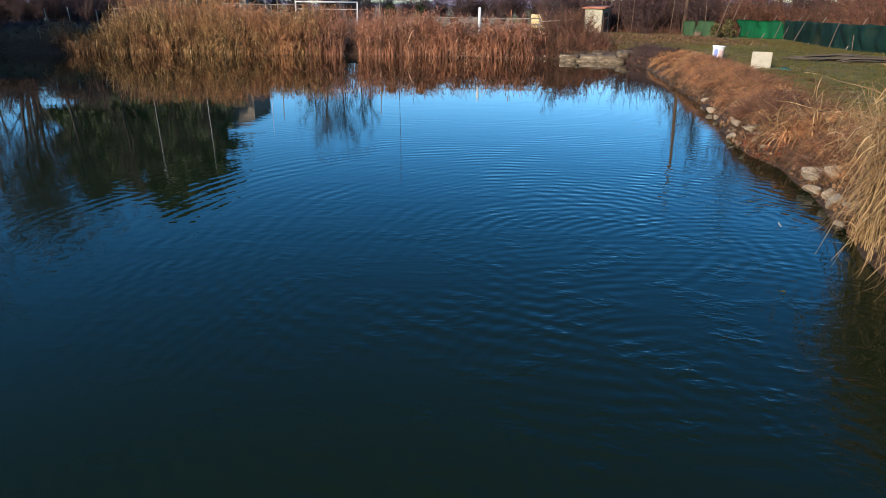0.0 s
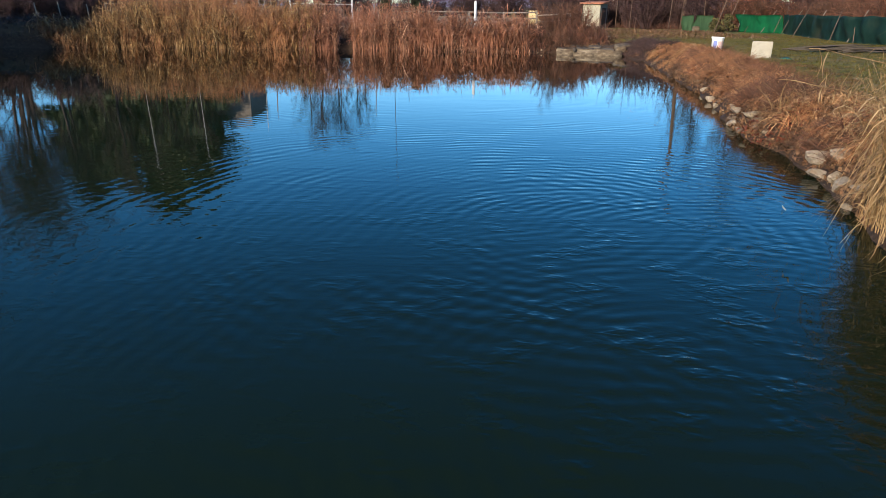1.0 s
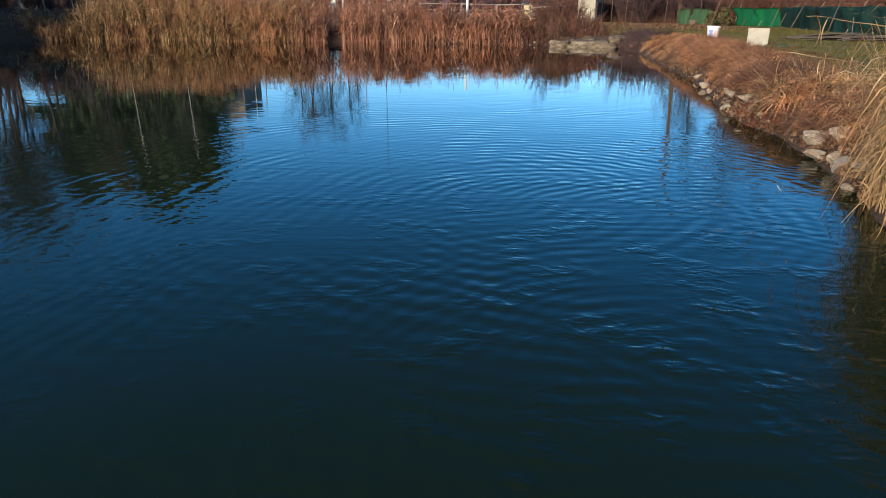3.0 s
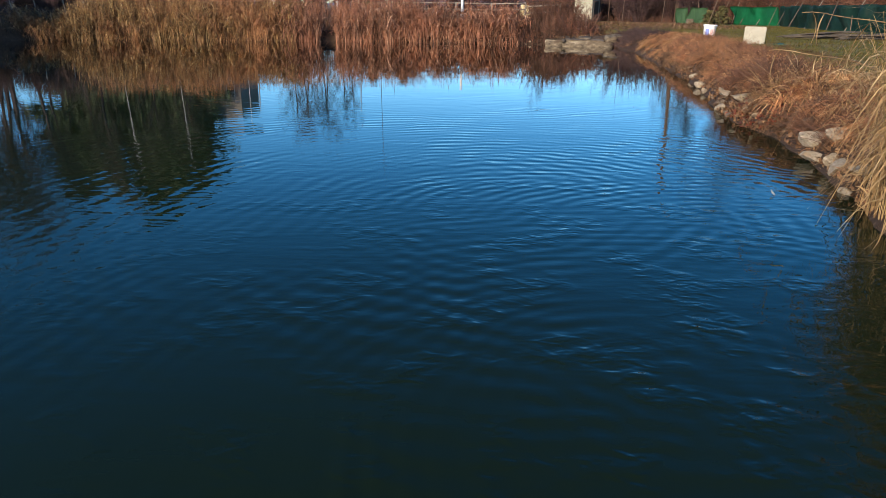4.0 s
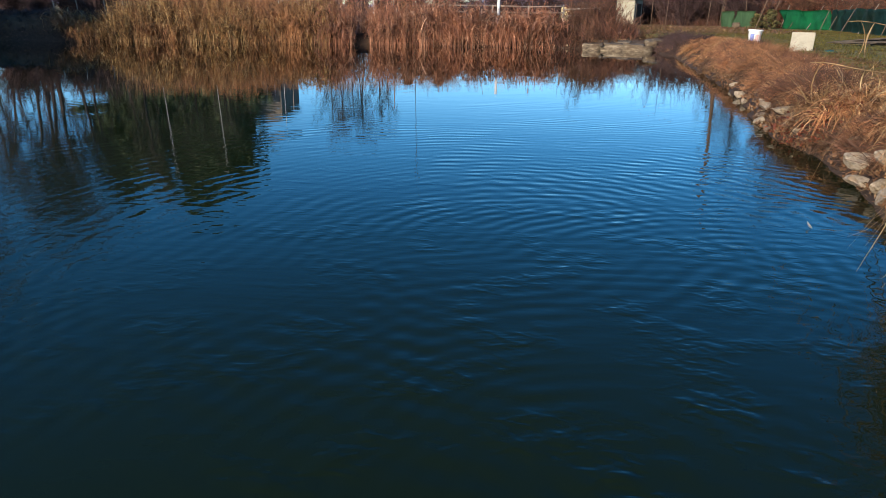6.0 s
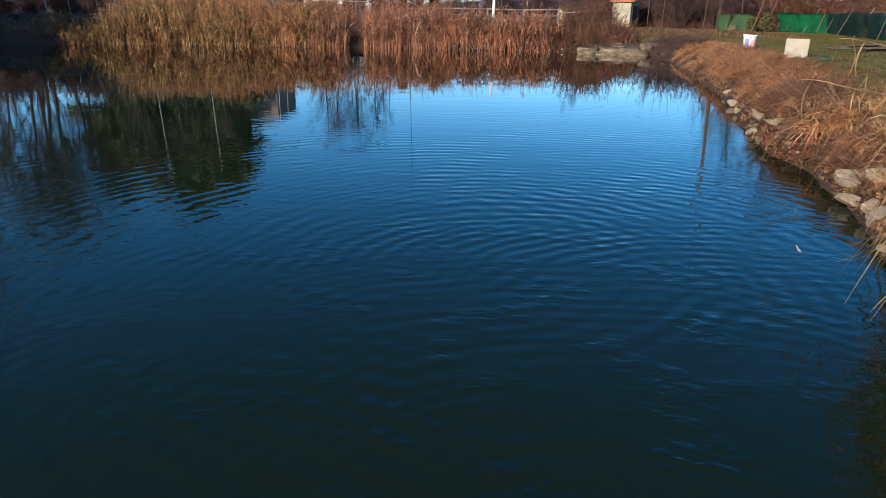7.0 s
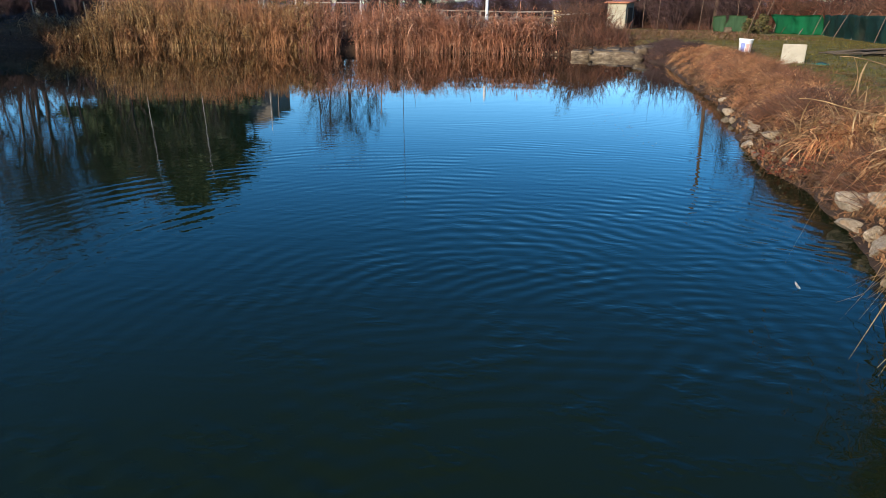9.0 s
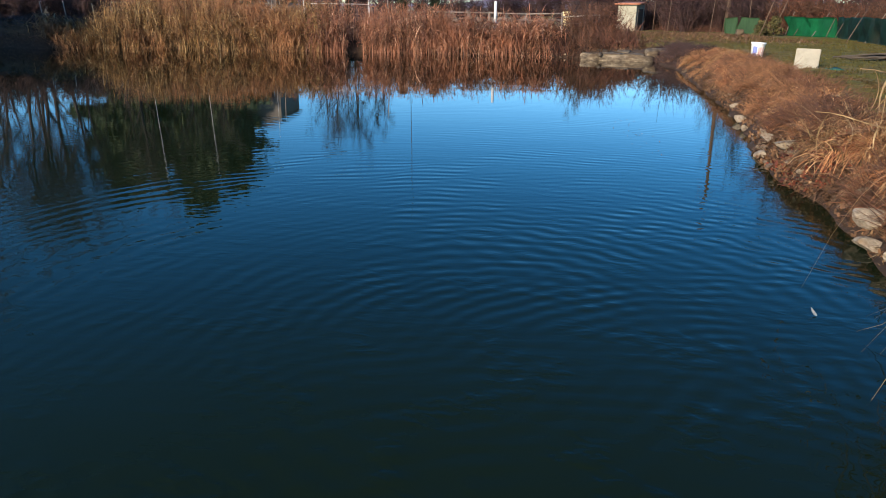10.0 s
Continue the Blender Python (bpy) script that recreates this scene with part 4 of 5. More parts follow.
# utility pole and leaning poles
pole = tagged(new("utility_pole"), "tall weathered wooden utility pole behind the lawn", "utility pole")
pole.location = (22.0, 65.5, gz(22.0, 65.5))
rod("post", (0, 0, -0.3), (0.4, 0, 11.3), 0.17, M_POLE, pole, r2=0.1, seg=12)
for z in (10.8, 10.2):
    rod("crossarm", (-0.35, 0.05, z), (1.0, 0.05, z), 0.05, M_POLE, pole)
for i, (x, y, lx, h) in enumerate(((16.4, 67.0, 0.1, 3.0), (18.0, 66.0, 0.1, 3.2), (18.5, 66.3, 0.25, 3.2), (21.46, 56.5, 1.1, 3.8), (23.4, 60.0, 1.3, 3.8), (28.2, 49.0, 0.9, 3.2), (19.6, 66.0, -0.1, 3.0), (17.2, 67.5, 0.05, 3.3), (20.6, 64.2, 0.2, 3.4), (23.0, 63.2, -0.15, 3.5), (27.6, 60.0, 0.3, 3.4), (29.0, 55.0, 0.5, 3.4), (16.0, 68.2, -0.1, 3.1))):
    st = tagged(new("stake"), "thin bare grey-brown stake standing before the thicket", "stake", "stakes by the fence")
    st.location = (x, y, gz(x, y))
    rod("shaft", (0, 0, -0.15), (lx, 0.1, h), 0.035, M_POLE, st, r2=0.025)


# ---- hut ----
hut = tagged(new("garden_hut"), "small whitewashed hut with a rusty sheet roof", "hut")
hut.matrix_world = pose(15.3, 66.7, gz(15.3, 66.7) - 0.02, 0, 0, -33) @ Matrix.Diagonal((1.1, 1.1, 1.02, 1))
bm = bmesh.new()
bmesh.ops.create_cube(bm, size=1, matrix=Matrix.Translation((0, 0, 0.93)) @ Matrix.Diagonal((1.35, 1.35, 1.86, 1)))
bmesh.ops.bevel(bm, geom=bm.edges[:], offset=0.02, segments=2, affect="EDGES")
part("wall", bm, M_WHITEWASH, hut)
ob = rough_block("roof", 1.75, 1.75, 0.1, M_RUST, hut, 3, 0.02, "rusty red sheet roof")
ob.matrix_basis = pose(0, 0, 1.95, 5, 0, 0)
bm = bmesh.new()
bmesh.ops.create_cube(bm, size=1, matrix=Matrix.Translation((-0.70, -0.2, 0.85)) @ Matrix.Diagonal((0.05, 0.7, 1.6, 1)))
part("door", bm, M_NET, hut, "green painted door leaf")
# thin dark panel over most of the right wall
bm = bmesh.new()
bmesh.ops.create_cube(bm, size=1, matrix=Matrix.Translation((0.69, 0.0, 0.8)) @ Matrix.Diagonal((0.03, 0.8, 1.5, 1)))
part("dark_panel", bm, M_DARK, hut, "dark panel on the hut's right side")


# ---- far bank: rails, goal, posts ----
def rail_fence(pts, zs, label, r=0.035, mat=M_PALEWOOD, step=1):
    ob = tagged(new("rail_fence"), label, "fence")
    for (xa, ya), (xb, yb) in zip(pts, pts[1:]):
        for z in zs:
            rod("rail", (xa, ya, gz(xa, ya) + z), (xb, yb, gz(xb, yb) + z), r, mat, ob)
    for x, y in pts:
        rod("post", (x, y, gz(x, y) - 0.1), (x, y, gz(x, y) + max(zs) + 0.06), r * 1.15, mat, ob)
    return ob


rail_fence([(0.2, 50.2), (2.6, 50.2), (5.0, 50.1), (7.0, 50.0), (8.9, 49.8)], (1.12, 1.45), "pale wooden two-rail fence behind the reeds")
rail_fence([(9.0, 50.6), (11.0, 50.8)], (0.85, 1.2), "pale low railing beside the brush")
rail_fence([(-16.4, 50.0), (-14.2, 50.3)], (1.35, 1.75), "pale wooden rails behind the tall reeds", 0.025)
rail_fence([(-10.5, 52.0), (-7.5, 52.0), (-5.5, 52.0)], (1.6, 2.05), "pale wooden rails behind the tall reeds", 0.03)
post = tagged(new("white_post"), "stout white-painted post at the reeds' edge", "post")
post.location = (5.35, 49.4, gz(5.35, 49.4))
rod("shaft", (0, 0, -0.1), (0, 0, 2.05), 0.075, M_WHITE, post)
for x, h in ((-20.3, 1.0), (-18.9, 1.0), (-17.2, 1.4), (-0.4, 3.0), (-6.4, 3.4)):
    st = tagged(new("fence_post"), "thin pale fence post on the far bank", "post", "posts on the far bank")
    st.location = (x, 49.6, gz(x, 49.6))
    rod("shaft", (0, 0, -0.1), (-0.12, 0.05, h), 0.028, M_PALEWOOD, st)

for x, y, h, lx, m, lab in ((-16.0, 52.6, 8.2, 0.4, M_WHITE, "tall thin white pole behind the reeds"), (-12.5, 52.8, 7.6, 0.3, M_WHITE, "tall thin white pole behind the reeds"),
                            (-8.4, 54.0, 5.0, 0.0, M_WHITE, "tall thin white pole behind the reeds"), (0.35, 52.5, 8.0, 0.1, M_DARK, "tall thin dark pole behind the reeds")):
    st = tagged(new("thin_pole"), lab, "pole", "thin poles of the playing field")
    st.location = (x, y, gz(x, y))
    rod("shaft", (0, 0, -0.1), (lx, 0, h), 0.018, m, st, r2=0.013)

goal = tagged(new("football_goal"), "white tubular football goal frame without net", "goal")
goal.matrix_world = pose(-4.65, 55.0, gz(-4.65, 55.0), 0, 0, 3)
for nm, a, b in (("post", (-2.05, 0, 0), (-2.0, 0, 2.2)), ("post", (2.0, 0, 0), (2.05, 0, 2.2)), ("crossbar", (-2.03, 0, 2.2), (2.08, 0, 2.2)), ("stay", (-2.0, 0, 2.18), (-2.0, 1.1, 0)), ("stay", (2.05, 0, 2.18), (2.0, 1.1, 0)), ("back_bar", (-1.9, 0.35, 1.75), (1.95, 0.35, 1.75))):
    rod(nm, a, b, 0.042 if nm in ("post", "crossbar") else 0.022, M_WHITE, goal)


# ---- woody plants ----
def grow(height, seed, limbs=14, subs=6, twig_n=6, base_r=0.14, spread=0.5, first=0.25):
    """A leafless tree: trunk mesh and limb mesh data."""
    r = np.random.default_rng(seed)
    s = np.linspace(0, 1, 7)
    trunk = np.zeros((1, 7, 3))
    trunk[0, :, 2] = s * height * 0.92
    trunk[0, :, :2] = np.cumsum(r.normal(0, 0.02 * height, (7, 2)), 0) * s[:, None]
    tr = tubes(trunk, (base_r * (1 - 0.85 * s))[None, :], 8)
    out = []

    def shoots(src, n_each, length, rad, up, lo, hi, segs):
        m = len(src)
        k = m * n_each
        idx = np.repeat(np.arange(m), n_each)
        f = r.uniform(lo, hi, k) * (src.shape[1] - 1)
        i0 = np.minimum(f.astype(int), src.shape[1] - 2)
        w = (f - i0)[:, None]
        p = src[idx, i0] * (1 - w) + src[idx, i0 + 1] * w
        a = r.uniform(0, 2 * math.pi, k)
        along = src[idx, -1] - src[idx, 0]
        along /= np.linalg.norm(along, axis=1, keepdims=True)
        d = np.stack([np.cos(a), np.sin(a), np.full(k, up) * r.uniform(0.3, 1.4, k)], 1) * spread + along * 0.45
        ln = length * r.uniform(0.5, 1.2, k) * (1.15 - 0.6 * f / (src.shape[1] - 1))
        u = np.linspace(0, 1, segs)
        c = p[:, None, :] + d[:, None, :] * ln[:, None, None] * u[None, :, None]
        c += r.normal(0, 0.05, c.shape) * ln[:, None, None] * u[None, :, None]
        c[:, :, 2] += 0.18 * ln[:, None] * u[None, :] ** 2
        out.append(tubes(c, rad * (1.1 - 0.8 * u)[None, :] * r.uniform(0.7, 1.2, k)[:, None], 3))
        return c

    a = shoots(trunk, limbs, height * 0.48, base_r * 0.34, 0.7, first, 0.98, 5)
    b = shoots(a, subs, height * 0.24, base_r * 0.15, 0.5, 0.2, 1, 4)
    shoots(b, twig_n, height * 0.12, base_r * 0.075, 0.4, 0.2, 1, 3)
    return tr, joined(out)


def bare_tree(height, seed, label, **kw):
    ob = tagged(new("bare_tree"), label, "tree")
    tr, br = grow(height, seed, **kw)
    for nm, vf in (("trunk", tr), ("crown", br)):
        c = tagged(new(nm, mesh_from(nm, vf[0], vf[1], M_BARK)), kind="stuff" if nm == "crown" else "")
        c.parent = ob
    return ob


def shrub(seed, stems=46, height=2.6, thick=1.0):
    """A leafless many-stemmed bush."""
    r = np.random.default_rng(seed)
    n = stems
    s = np.linspace(0, 1, 6)
    a = r.uniform(0, 2 * math.pi, n)
    sp = r.uniform(0.1, 0.55, n) * height
    base = np.stack([np.cos(a) * 0.3, np.sin(a) * 0.3, np.full(n, -0.05)], 1) * r.uniform(0.1, 1.4, n)[:, None]
    c = base[:, None, :] + np.stack([np.cos(a) * sp, np.sin(a) * sp, np.zeros(n)], 1)[:, None, :] * (s ** 1.3)[None, :, None]
    c[:, :, 2] += (height * r.uniform(0.5, 1.05, n))[:, None] * s
    c += r.normal(0, 0.03, c.shape) * height * s[None, :, None]
    stems_vf = tubes(c, 0.014 * thick * r.uniform(0.6, 1.3, n)[:, None] * (1.1 - 0.8 * s)[None, :])
    k = n * 14
    idx = np.repeat(np.arange(n), 14)
    f = r.uniform(0.2, 1, k) * 4.99
    i0 = f.astype(int)
    w = (f - i0)[:, None]
    p = c[idx, i0] * (1 - w) + c[idx, i0 + 1] * w
    d = r.normal(0, 1, (k, 3))
    d[:, 2] = np.abs(d[:, 2]) * 0.8
    u = np.linspace(0, 1, 3)
    t = p[:, None, :] + d[:, None, :] * (0.16 * height * r.uniform(0.4, 1, k))[:, None, None] * u[None, :, None]
    return stems_vf, tubes(t, 0.0065 * thick * (1.1 - 0.7 * u)[None, :] * np.ones((k, 1)))


def make_shrub(seed, label, mat=M_THICKET, **kw):
    ob = tagged(new("bare_shrub"), label, "shrub")
    st, tw = shrub(seed, **kw)
    for nm, vf, m in (("stem_mass", st, mat), ("twig_mass", tw, mat)):
        c = tagged(new(nm, mesh_from(nm, vf[0], vf[1], m)), kind="stuff")
        c.parent = ob
    return ob


def stand(src, x, y, scale=1.0, lean=3, sz=1.0):
    """A copy of a plant at a place on the ground."""
    c = copy_thing(src, pose(x, y, gz(x, y) - 0.05, random.uniform(-lean, lean), random.uniform(-lean, lean), random.uniform(0, 360)))
    c.scale = (scale, scale, scale * sz)
    return c


T_LABEL = "leafless brown-grey tree in the thicket behind the lawn"
S_LABEL = "dense leafless purple-brown shrub of the thicket"
trees = [bare_tree(h, 20 + i, T_LABEL, limbs=l, base_r=h * 0.012) for i, (h, l) in enumerate(((7.5, 16), (6.5, 14), (8.5, 18)))]
shrubs = [make_shrub(50 + i, S_LABEL, stems=56, height=h, thick=1.6) for i, h in enumerate((2.9, 3.4, 2.5))]
brambles = [make_shrub(70 + i, "tangled reddish-brown bramble behind the netting", stems=56, height=h, thick=1.6, mat=M_BRAMBLE) for i, h in enumerate((2.3, 2.8))]
places = [(27.5, 68), (30.0, 62.5), (32.5, 54.0)]
for o, (x, y) in zip(trees, places):
    o.location = (x, y, gz(x, y) - 0.05)
    o["group"] = "trees of the thicket"
for o, (x, y) in zip(shrubs, ((17.0, 69.5), (18.5, 68.0), (20.0, 66.5))):
    o.location = (x, y, gz(x, y) - 0.05)
    o["group"] = "shrubs of the thicket"
# thicket line behind hut and netting
LINE = [(11.0, 72.0), (15.5, 69.5), (20.0, 65.0), (24.5, 63.5), (28.3, 58.0), (27.2, 50.0), (25.6, 44.0), (25.6, 38.0), (26.2, 26.0)]
for o, (x, y) in zip(brambles, ((29.5, 55.0), (28.0, 47.0))):
    o.location = (x, y, gz(x, y) - 0.05)
for (xa, ya), (xb, yb) in zip(LINE, LINE[1:]):
    ln = math.hypot(xb - xa, yb - ya)
    nx, ny = (yb - ya) / ln, -(xb - xa) / ln
    if nx < 0:
        nx, ny = -nx, -ny
    for i in range(int(ln / 0.36)):
        t = (i + random.random()) / int(ln / 0.36)
        o = random.uniform(0, 7.0)
        stand(random.choice(brambles if xa > 24 and o < 3 else shrubs), xa + (xb - xa) * t + nx * o, ya + (yb - ya) * t + abs(ny) * o, random.uniform(0.8, 1.35), 6)
    for i in range(int(ln / 1.2) if xa > 19.5 else 0):
        t = (i + random.random()) / int(ln / 1.2)
        o = random.uniform(1.5, 14.0)
        stand(random.choice(trees), xa + (xb - xa) * t + nx * o, ya + (yb - ya) * t + abs(ny) * o, random.uniform(0.65, 1.05))

for x, y, k in ((29.0, 72.0, 1.5), (31.5, 75.0, 1.6), (27.0, 76.0, 1.5), (34.0, 70.0, 1.4), (30.5, 68.5, 1.3), (36.0, 77.0, 1.7)):
    stand(trees[int(x) % 3], x, y, k, 4)["label"] = "tall leafless tree behind the thicket"

q = []
for (xa, ya), (xb, yb) in zip(LINE, LINE[1:]):
    n = int(150 * math.hypot(xb - xa, yb - ya))
    t = rng.uniform(0, 1, n)
    q.append(np.stack([xa + (xb - xa) * t + rng.uniform(-0.6, 3.0, n), ya + (yb - ya) * t + rng.uniform(-0.6, 3.0, n)], 1))
q = np.concatenate(q)
p = np.concatenate([q, ground_z(q[:, 0], q[:, 1])[:, None]], 1)
stuff("thicket_undergrowth", twigs(p, 0.75, 0.010, 1.0, 0.2, 4), M_BRAMBLE, "tangled reddish-brown undergrowth at the foot of the thicket", "brush")

# shrubs on the far bank by the landing
for x, y, s in ((9.6, 49.0, 0.75), (10.6, 49.6, 0.85), (11.6, 50.2, 0.8), (9.0, 50.3, 0.6), (12.2, 49.0, 0.5), (10.0, 51.5, 1.0), (11.2, 52.0, 0.9)):
    stand(random.choice(brambles), x, y, s * 0.82, 8)["label"] = "leafless reddish-brown shrub on the bank by the landing"
stand(trees[1], 9.9, 53.0, 0.42)["label"] = "small leafless tree behind the landing"
stand(trees[0], 10.8, 55.0, 0.36)["label"] = "small leafless tree behind the landing"
for x, y, s in ((-5.2, 57.5, 0.82), (-4.0, 58.5, 0.80), (-6.6, 59.5, 0.84), (-3.2, 60.0, 0.74), (-4.7, 60.5, 0.86), (-5.9, 58.4, 0.74), (-2.4, 58.8, 0.62)):
    stand(trees[0], x, y, s)["label"] = "leafless tree with fine purple-brown twigs behind the goal"
for x, y, s in ((-36, 66, 1.5), (-42, 70, 1.7), (-46, 76, 1.8), (-34, 80, 1.7), (-50, 82, 1.9), (-24, 80, 1.2), (-28, 84, 1.5), (-54, 78, 1.9), (-27.5, 52, 1.7), (-31.5, 50, 1.8), (-25, 58, 1.4), (-29, 66, 1.7), (-32.5, 62, 1.8), (-30, 76, 1.9), (-35, 57, 1.9), (-28.5, 59, 1.5), (-31, 64, 1.9), (-33.5, 68, 2.0), (-36, 72, 2.1), (-29.5, 61, 1.8), (-39, 76, 2.1)):
    stand(random.choice(trees), x, y, s, 6)["label"] = "tall leafless tree beyond the far bank"


def clump_tree(name, height, radius, seed, n, mat, label, low=0.06, power=0.8, leaf=0.5):
    """An evergreen with a crown of many small clumps."""
    r = np.random.default_rng(seed)
    ob = tagged(new(name), label, "tree")
    s = np.linspace(0, 1, 5)
    tr = np.zeros((1, 5, 3))
    tr[0, :, 2] = s * height * 0.95
    vf = tubes(tr, (radius * 0.09 * (1.05 - s))[None, :], 8)
    c = new("trunk", mesh_from("trunk", vf[0], vf[1], M_BARK))
    c.parent = ob
    t = r.uniform(low, 1, n) ** 1.2
    env = radius * (1 - t) ** power * (0.8 + 0.3 * np.sin(t * 40 + r.uniform(0, 6)))
    a = r.uniform(0, 2 * math.pi, n)
    lump = 0.8 + 0.25 * np.sin(a * 3 + t * 9) + 0.15 * np.sin(a * 7 - t * 17)
    q = env * lump * np.sqrt(r.uniform(0.25, 1, n))
    p = np.stack([np.cos(a) * q, np.sin(a) * q, t * height], 1)
    out = []
    for _ in range(4):
        d = r.normal(0, 1, (n, 3))
        d[:, 2] *= 0.5
        d /= np.linalg.norm(d, axis=1, keepdims=True)
        ln = leaf * r.uniform(0.6, 1.4, n)
        u = np.linspace(-0.5, 0.5, 3)
        cu = p[:, None, :] + d[:, None, :] * ln[:, None, None] * u[None, :, None]
        cu[:, 1, 2] += 0.12 * ln
        side = np.cross(d, r.normal(0, 1, (n, 3)))
        side /= np.linalg.norm(side, axis=1, keepdims=True)
        out.append(strips(cu, side, (ln * 0.4)[:, None] * np.array([0.5, 1, 0.2])[None, :]))
    v, f = joined(out)
    c = tagged(new("crown", mesh_from("crown", v, f, mat)), kind="stuff")
    c.parent = ob
    return ob


for x, y, h, rad, sd in ((-34.5, 108, 23.0, 9, 1), (-41.5, 112, 27.0, 10.5, 2), (-46.5, 108, 22.5, 7, 3)):
    o = clump_tree("conifer", h, rad, sd, 5200, M_CONIFER, "broad dark green conifer far beyond the reeds", 0.03, 0.34, 1.4)
    o.location = (x, y, gz(x, y))
o = clump_tree("conifer", 25.5, 8.0, 6, 4200, M_CONIFER, "tall dark conifer with a high crown far beyond the reeds", 0.5, 0.4, 1.4)
o.location = (-53.0, 111.0, gz(-53.0, 111.0))
for x, y, h, sd in ((-0.2, 53.0, 2.1, 11), (1.7, 53.2, 2.15, 12), (-9.5, 80.0, 2.2, 13)):
    o = clump_tree("evergreen_bush", h, 0.7, sd, 500, M_BUSH, "round dark evergreen bush behind the reeds", 0.02, 0.35, 0.25)
    o.location = (x, y, gz(x, y))

for x, y, h, r, sd in ((23.4, 59.6, 1.2, 0.8, 41), (22.3, 58.9, 0.9, 0.5, 42)):
    o = clump_tree("olive_bush", h, r, sd, 150, M_OLIVE, "small olive-green bush growing before the netting", 0.02, 0.35, 0.22)
    o.location = (x, y, gz(x, y))

# corner of the far bank: grass in a dark twig tint, shade put into its colour
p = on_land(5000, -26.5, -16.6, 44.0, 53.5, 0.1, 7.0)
stuff("corner_grass", blades(p, 0.4, 0.03, 1.0, 1.3), M_PURPLE, "dry grass toned dark for shade on the high corner bank", "dry grass")
p = on_land(500, -24.5, -16.8, 44.6, 49.0, 0.1, 2.0)
stuff("corner_brush", twigs(p, 0.8, 0.007, 0.6, 0.5, 5), M_TWIG, "thin bare twigs hanging over the corner bank", "brush")
# conifers added outside the view to throw shadow over the corner bank
for x, y, h, sd in ((-27.4, 31.5, 9.2, 31), (-27.8, 35.0, 8.8, 33), (-28.5, 39.0, 8.2, 34)):
    o = clump_tree("conifer", h, 3.0, sd, 1800, M_CONIFER, "unseen conifer added to cast shade on the corner bank", 0.03, 0.6, 0.6)
    o.location = (x, y, gz(x, y))

# dark thicket behind the corner bank
for i in range(34):
    x = -42 + 27 * (i + random.random()) / 34
    stand(random.choice(shrubs), x, random.uniform(53.5, 59.0), random.uniform(0.8, 1.15), 6)["label"] = "dense dark leafless shrub behind the corner bank"
for i in range(16):
    x = -26 + 12 * (i + random.random()) / 16
    stand(random.choice(shrubs), x, random.uniform(51.0, 53.5), random.uniform(0.6, 0.85), 6)["label"] = "dense dark leafless shrub behind the corner bank"
for i in range(15):
    x = -22 + 50 * (i + random.random()) / 15
    stand(random.choice(shrubs), x, random.uniform(92, 100), random.uniform(0.6, 0.85), 5)["label"] = "low dark leafless shrub along the field"

# hedgerows and low wall in the fields
hedge_src = shrubs[0]
for i in range(90):
    x = -75 + 150 * (i + random.random()) / 90
    stand(hedge_src, x, 150 + 12 * math.sin(x * 0.05) + random.uniform(-4, 4), random.uniform(1.3, 2.0), 5)["label"] = "leafless brown hedge shrub at the field's edge"
wall = rough_block("field_wall", 5.0, 0.4, 1.3, M_TAN, None, 12, 0.03)
wall.location = (13.5, 78.0, gz(13.5, 78) + 0.6)
tagged(wall, "low tan rendered wall across the field", "wall")


# house whose corner shows in the pond
def house(x, y, w, d, h):
    ob = tagged(new("apartment_house"), "plain pale three-storey house with a hipped slate roof", "house")
    ob.matrix_world = pose(x, y, gz(x, y), 0, 0, 2)
    bm = bmesh.new()
    bmesh.ops.create_cube(bm, size=1, matrix=Matrix.Translation((0, 0, h / 2)) @ Matrix.Diagonal((w, d, h, 1)))
    part("wall", bm, M_WALL, ob)
    bm = bmesh.new()
    bmesh.ops.create_cone(bm, cap_ends=True, segments=4, radius1=0.78 * w, radius2=0.1 * w, depth=2.2, matrix=Matrix.Translation((0, 0, h + 1.1)) @ Matrix.Diagonal((1, d / w, 1, 1)) @ pose(0, 0, 0, 0, 0, 45))
    part("roof", bm, M_ROOF, ob)
    for fl in range(3):
        for k in range(4):
            wx = -w / 2 + (k + 0.5) * w / 4
            bm = bmesh.new()
            bmesh.ops.create_cube(bm, size=1, matrix=Matrix.Translation((wx, -d / 2 - 0.02, 1.8 + fl * 3.1)) @ Matrix.Diagonal((1.2, 0.12, 1.5, 1)))
            wn = part("window", bm, M_WHITE, ob)
            bm = bmesh.new()
            bmesh.ops.create_cube(bm, size=1, matrix=Matrix.Translation((wx, -d / 2 - 0.07, 1.8 + fl * 3.1)) @ Matrix.Diagonal((1.0, 0.06, 1.3, 1)))
            part("pane", bm, M_GLASS, wn)
    return ob


house(-31.5, 112, 11, 10, 12.0)

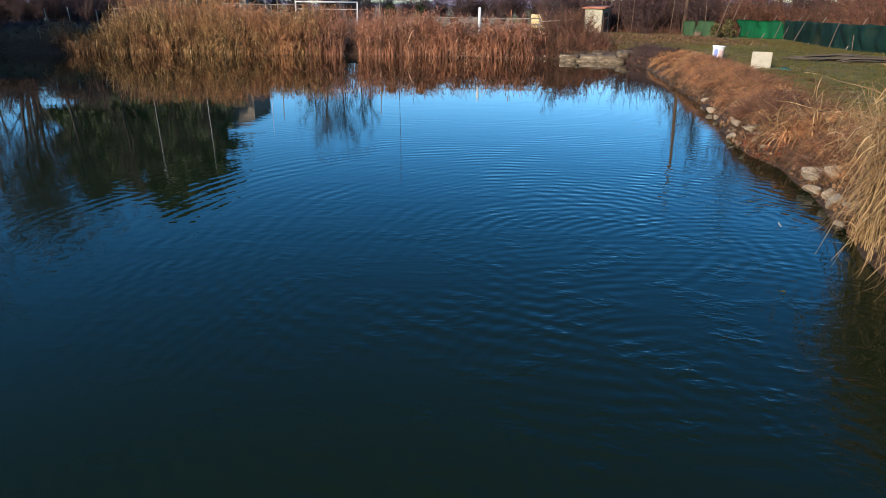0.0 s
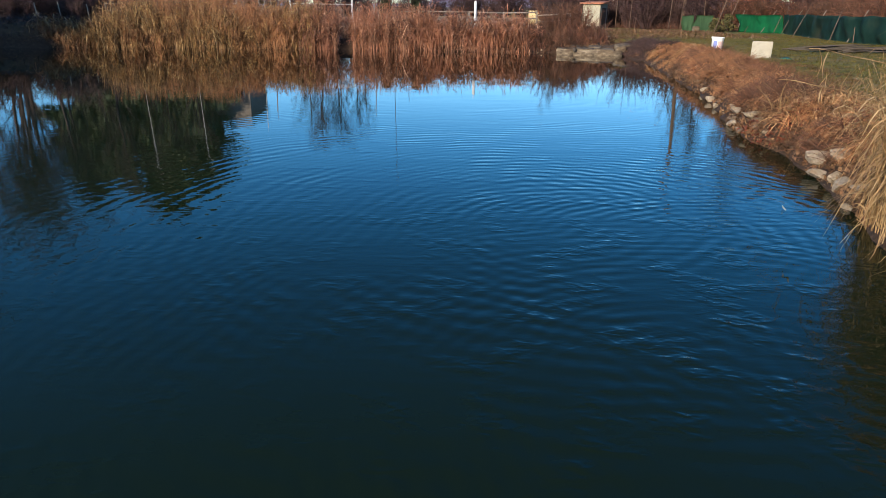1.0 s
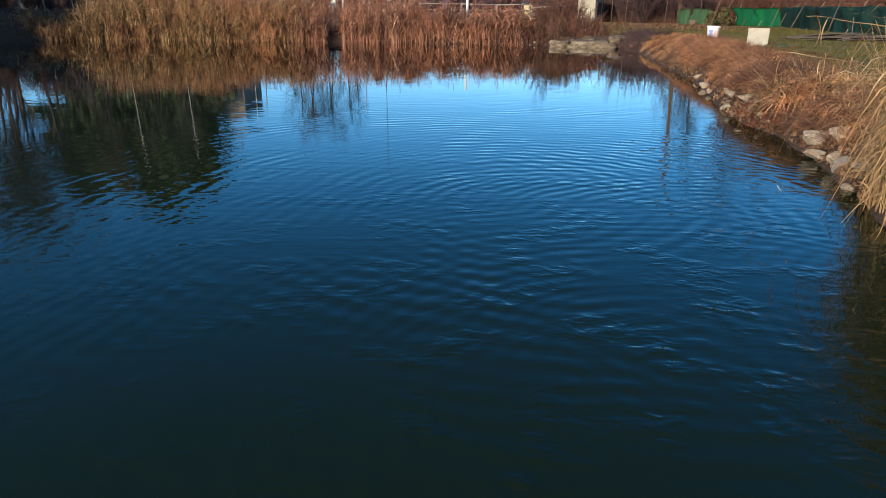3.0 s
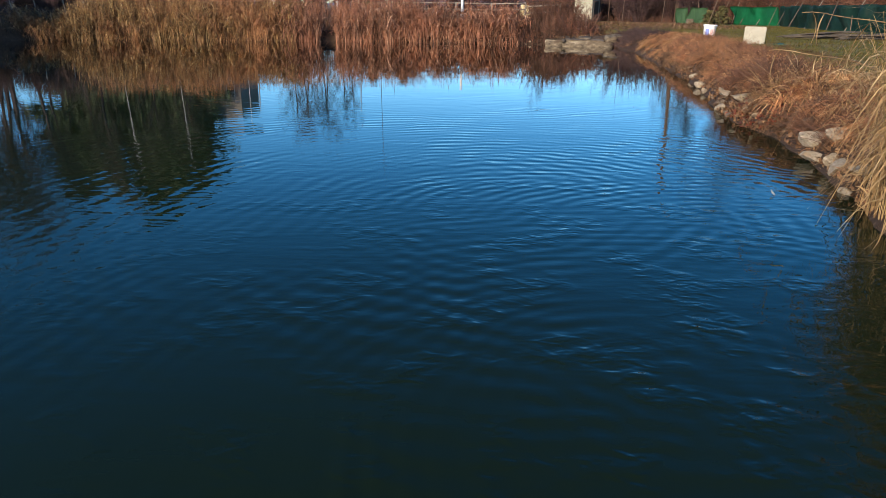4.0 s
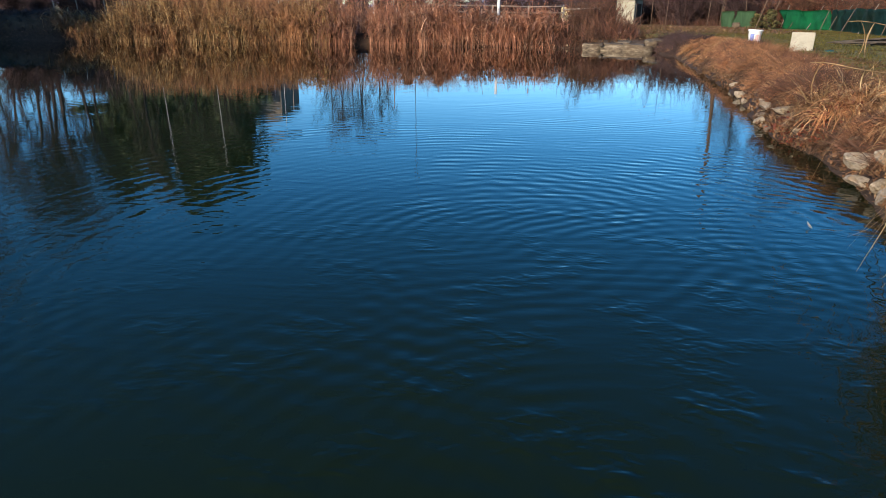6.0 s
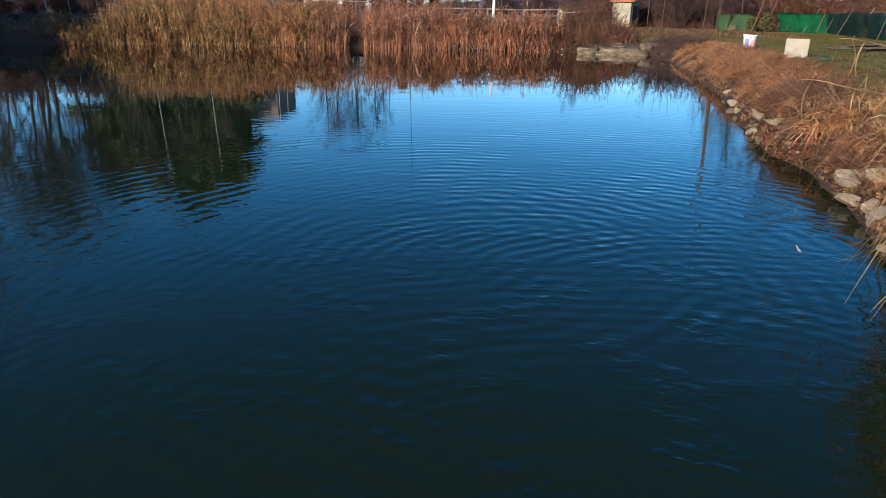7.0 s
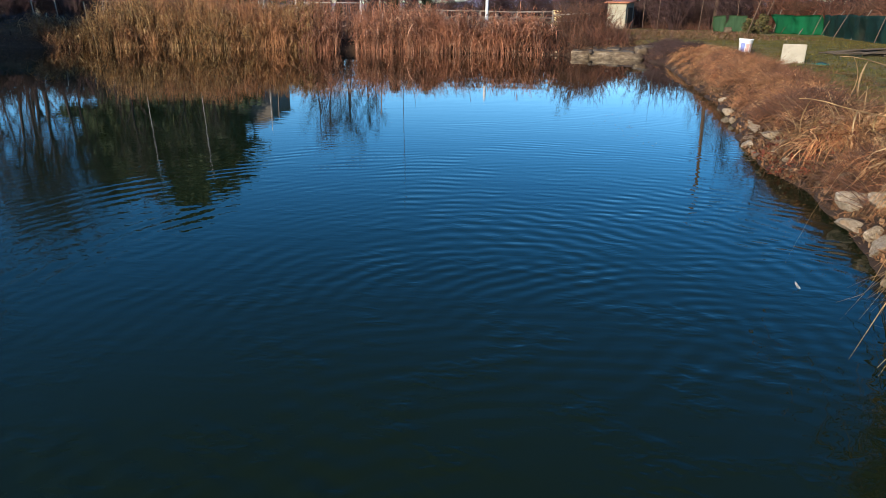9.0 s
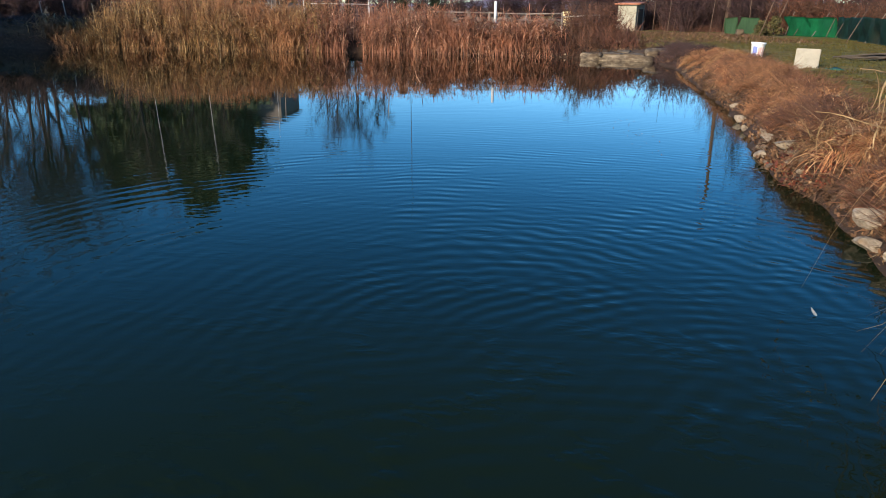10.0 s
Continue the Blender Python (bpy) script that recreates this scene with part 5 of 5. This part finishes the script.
# long bent stalks over the near bank, and a feather on the water
for a, k, q, b in (((10.0, 14.2, 0.4), (9.75, 14.6, 1.75), (9.36, 16.4, 1.80), (9.23, 17.5, 1.83)), ((9.95, 14.5, 0.3), (9.85, 15.3, 1.35), (9.35, 16.9, 1.42), (9.11, 17.94, 1.38))):
    st = tagged(new("bent_reed"), "long pale broken reed stalk with hanging dry leaves", "reed stalk", "bent reed stalks")
    a, k, q, b = np.array(a), np.array(k), np.array(q), np.array(b)
    u = np.linspace(0, 1, 18)[:, None]
    line = a * (1 - u) ** 3 + 3 * k * u * (1 - u) ** 2 + 3 * q * u ** 2 * (1 - u) + b * u ** 3
    line[:, 2] += 0.012 * np.sin(np.arange(18) * 1.3)
    v, f = tubes(line[None], np.linspace(0.009, 0.0045, 18)[None], 6)
    sk = new("stalk", mesh_from("stalk", v, f, M_STRAW, True))
    sk.parent = st
    pts = line[[8, 9, 11, 12, 13, 15, 16]]
    n = len(pts)
    d = flat_dirs(n)
    u = np.linspace(0, 1, 6)
    c = pts[:, None, :] + d[:, None, :] * (0.05 + 0.09 * rng.uniform(0, 1, n))[:, None, None] * np.sin(u * 2.6)[None, :, None]
    c[:, :, 2] -= rng.uniform(0.16, 0.46, n)[:, None] * u ** 1.15
    v, f = strips(c, np.stack([-d[:, 1], d[:, 0], np.zeros(n)], 1), np.ones((n, 1)) * np.array([0.006, 0.013, 0.015, 0.013, 0.010, 0.003])[None, :])
    lf = tagged(new("leaf_tuft", mesh_from("leaf_tuft", v, f, M_STRAW)), kind="stuff")
    lf.parent = st
for i in range(9):
    rock(random.uniform(9.62, 9.95), random.uniform(20.2, 20.8), random.uniform(0.04, 0.07), 0.0, "small pale stone breaking the water's surface")
for a, b in (((8.45, 13.3, 0.0), (9.1, 13.9, 0.28)), ((8.55, 12.9, 0.0), (9.0, 13.2, 0.35))):
    st = tagged(new("fallen_reed"), "thin pale fallen reed stalk resting in the water", "reed stalk")
    rod("stalk", a, b, 0.007, M_STRAW, st, r2=0.005, bow=0.03, seg=6)
FLOAT_A, FLOAT_B = (8.60, 26.45), (8.60, 22.27)
# a line of floating leaf bits, and pale debris by the brush
u = rng.uniform(0, 1, 34)
p = np.stack([FLOAT_A[0] + (FLOAT_B[0] - FLOAT_A[0]) * u + rng.normal(0, 0.18, 34), FLOAT_A[1] + (FLOAT_B[1] - FLOAT_A[1]) * u + rng.normal(0, 0.25, 34), np.full(34, 0.004)], 1)
d = flat_dirs(34)
line = p[:, None, :] + d[:, None, :] * rng.uniform(0.008, 0.022, 34)[:, None, None] * np.linspace(-1, 1, 4)[None, :, None]
line[:, :, 2] += np.array([0.006, 0.0, 0.0, 0.01])
stuff("floating_leaves", strips(line, np.stack([-d[:, 1], d[:, 0], np.zeros(34)], 1), 0.012 * np.ones((34, 1)) * np.array([0.3, 1, 0.9, 0.2])[None, :]), M_LITTER, "small dark dead leaves floating on the pond", "leaves")
for i in range(2):
    rock(8.75 + 0.2 * i, 46.65 + 0.1 * i, random.uniform(0.09, 0.12), 0.1, "pale lump of rubble at the foot of the brush")
# low hills on the horizon, distance haze put into their colour
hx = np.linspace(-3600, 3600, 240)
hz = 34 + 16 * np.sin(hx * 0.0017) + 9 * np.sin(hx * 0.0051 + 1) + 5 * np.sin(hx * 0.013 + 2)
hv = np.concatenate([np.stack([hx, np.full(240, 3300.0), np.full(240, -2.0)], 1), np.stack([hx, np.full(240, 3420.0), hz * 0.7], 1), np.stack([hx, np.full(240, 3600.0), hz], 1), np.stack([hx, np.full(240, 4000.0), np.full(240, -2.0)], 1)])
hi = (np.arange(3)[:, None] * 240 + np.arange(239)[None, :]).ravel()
hills = new("backdrop", mesh_from("backdrop", hv, np.stack([hi, hi + 1, hi + 241, hi + 240], 1), M_HAZE_HILL, True))
tagged(hills, "low hills along the horizon, coloured violet-grey for haze", "hills", kind="structure")
bm = bmesh.new()
vane = []
for i in range(7):
    t = i / 6
    w = 0.016 * math.sin(math.pi * (0.12 + 0.85 * t)) + 0.002
    vane.append([bm.verts.new((j * w, 0.06 * t - 0.03, 0.006 + 0.05 * t * t + 0.3 * w * abs(j))) for j in (-1, 0, 1)])
for lo, hi in zip(vane, vane[1:]):
    for j in (0, 1):
        bm.faces.new((lo[j], lo[j + 1], hi[j + 1], hi[j]))
bmesh.ops.solidify(bm, geom=bm.faces[:], thickness=0.003)
ft = part("feather", bm, M_WHITE, None, "", True)
ft.matrix_world = pose(8.6, 16.1, 0.0, 0, 0, 30)
tagged(ft, "small white feather floating on the pond", "feather")
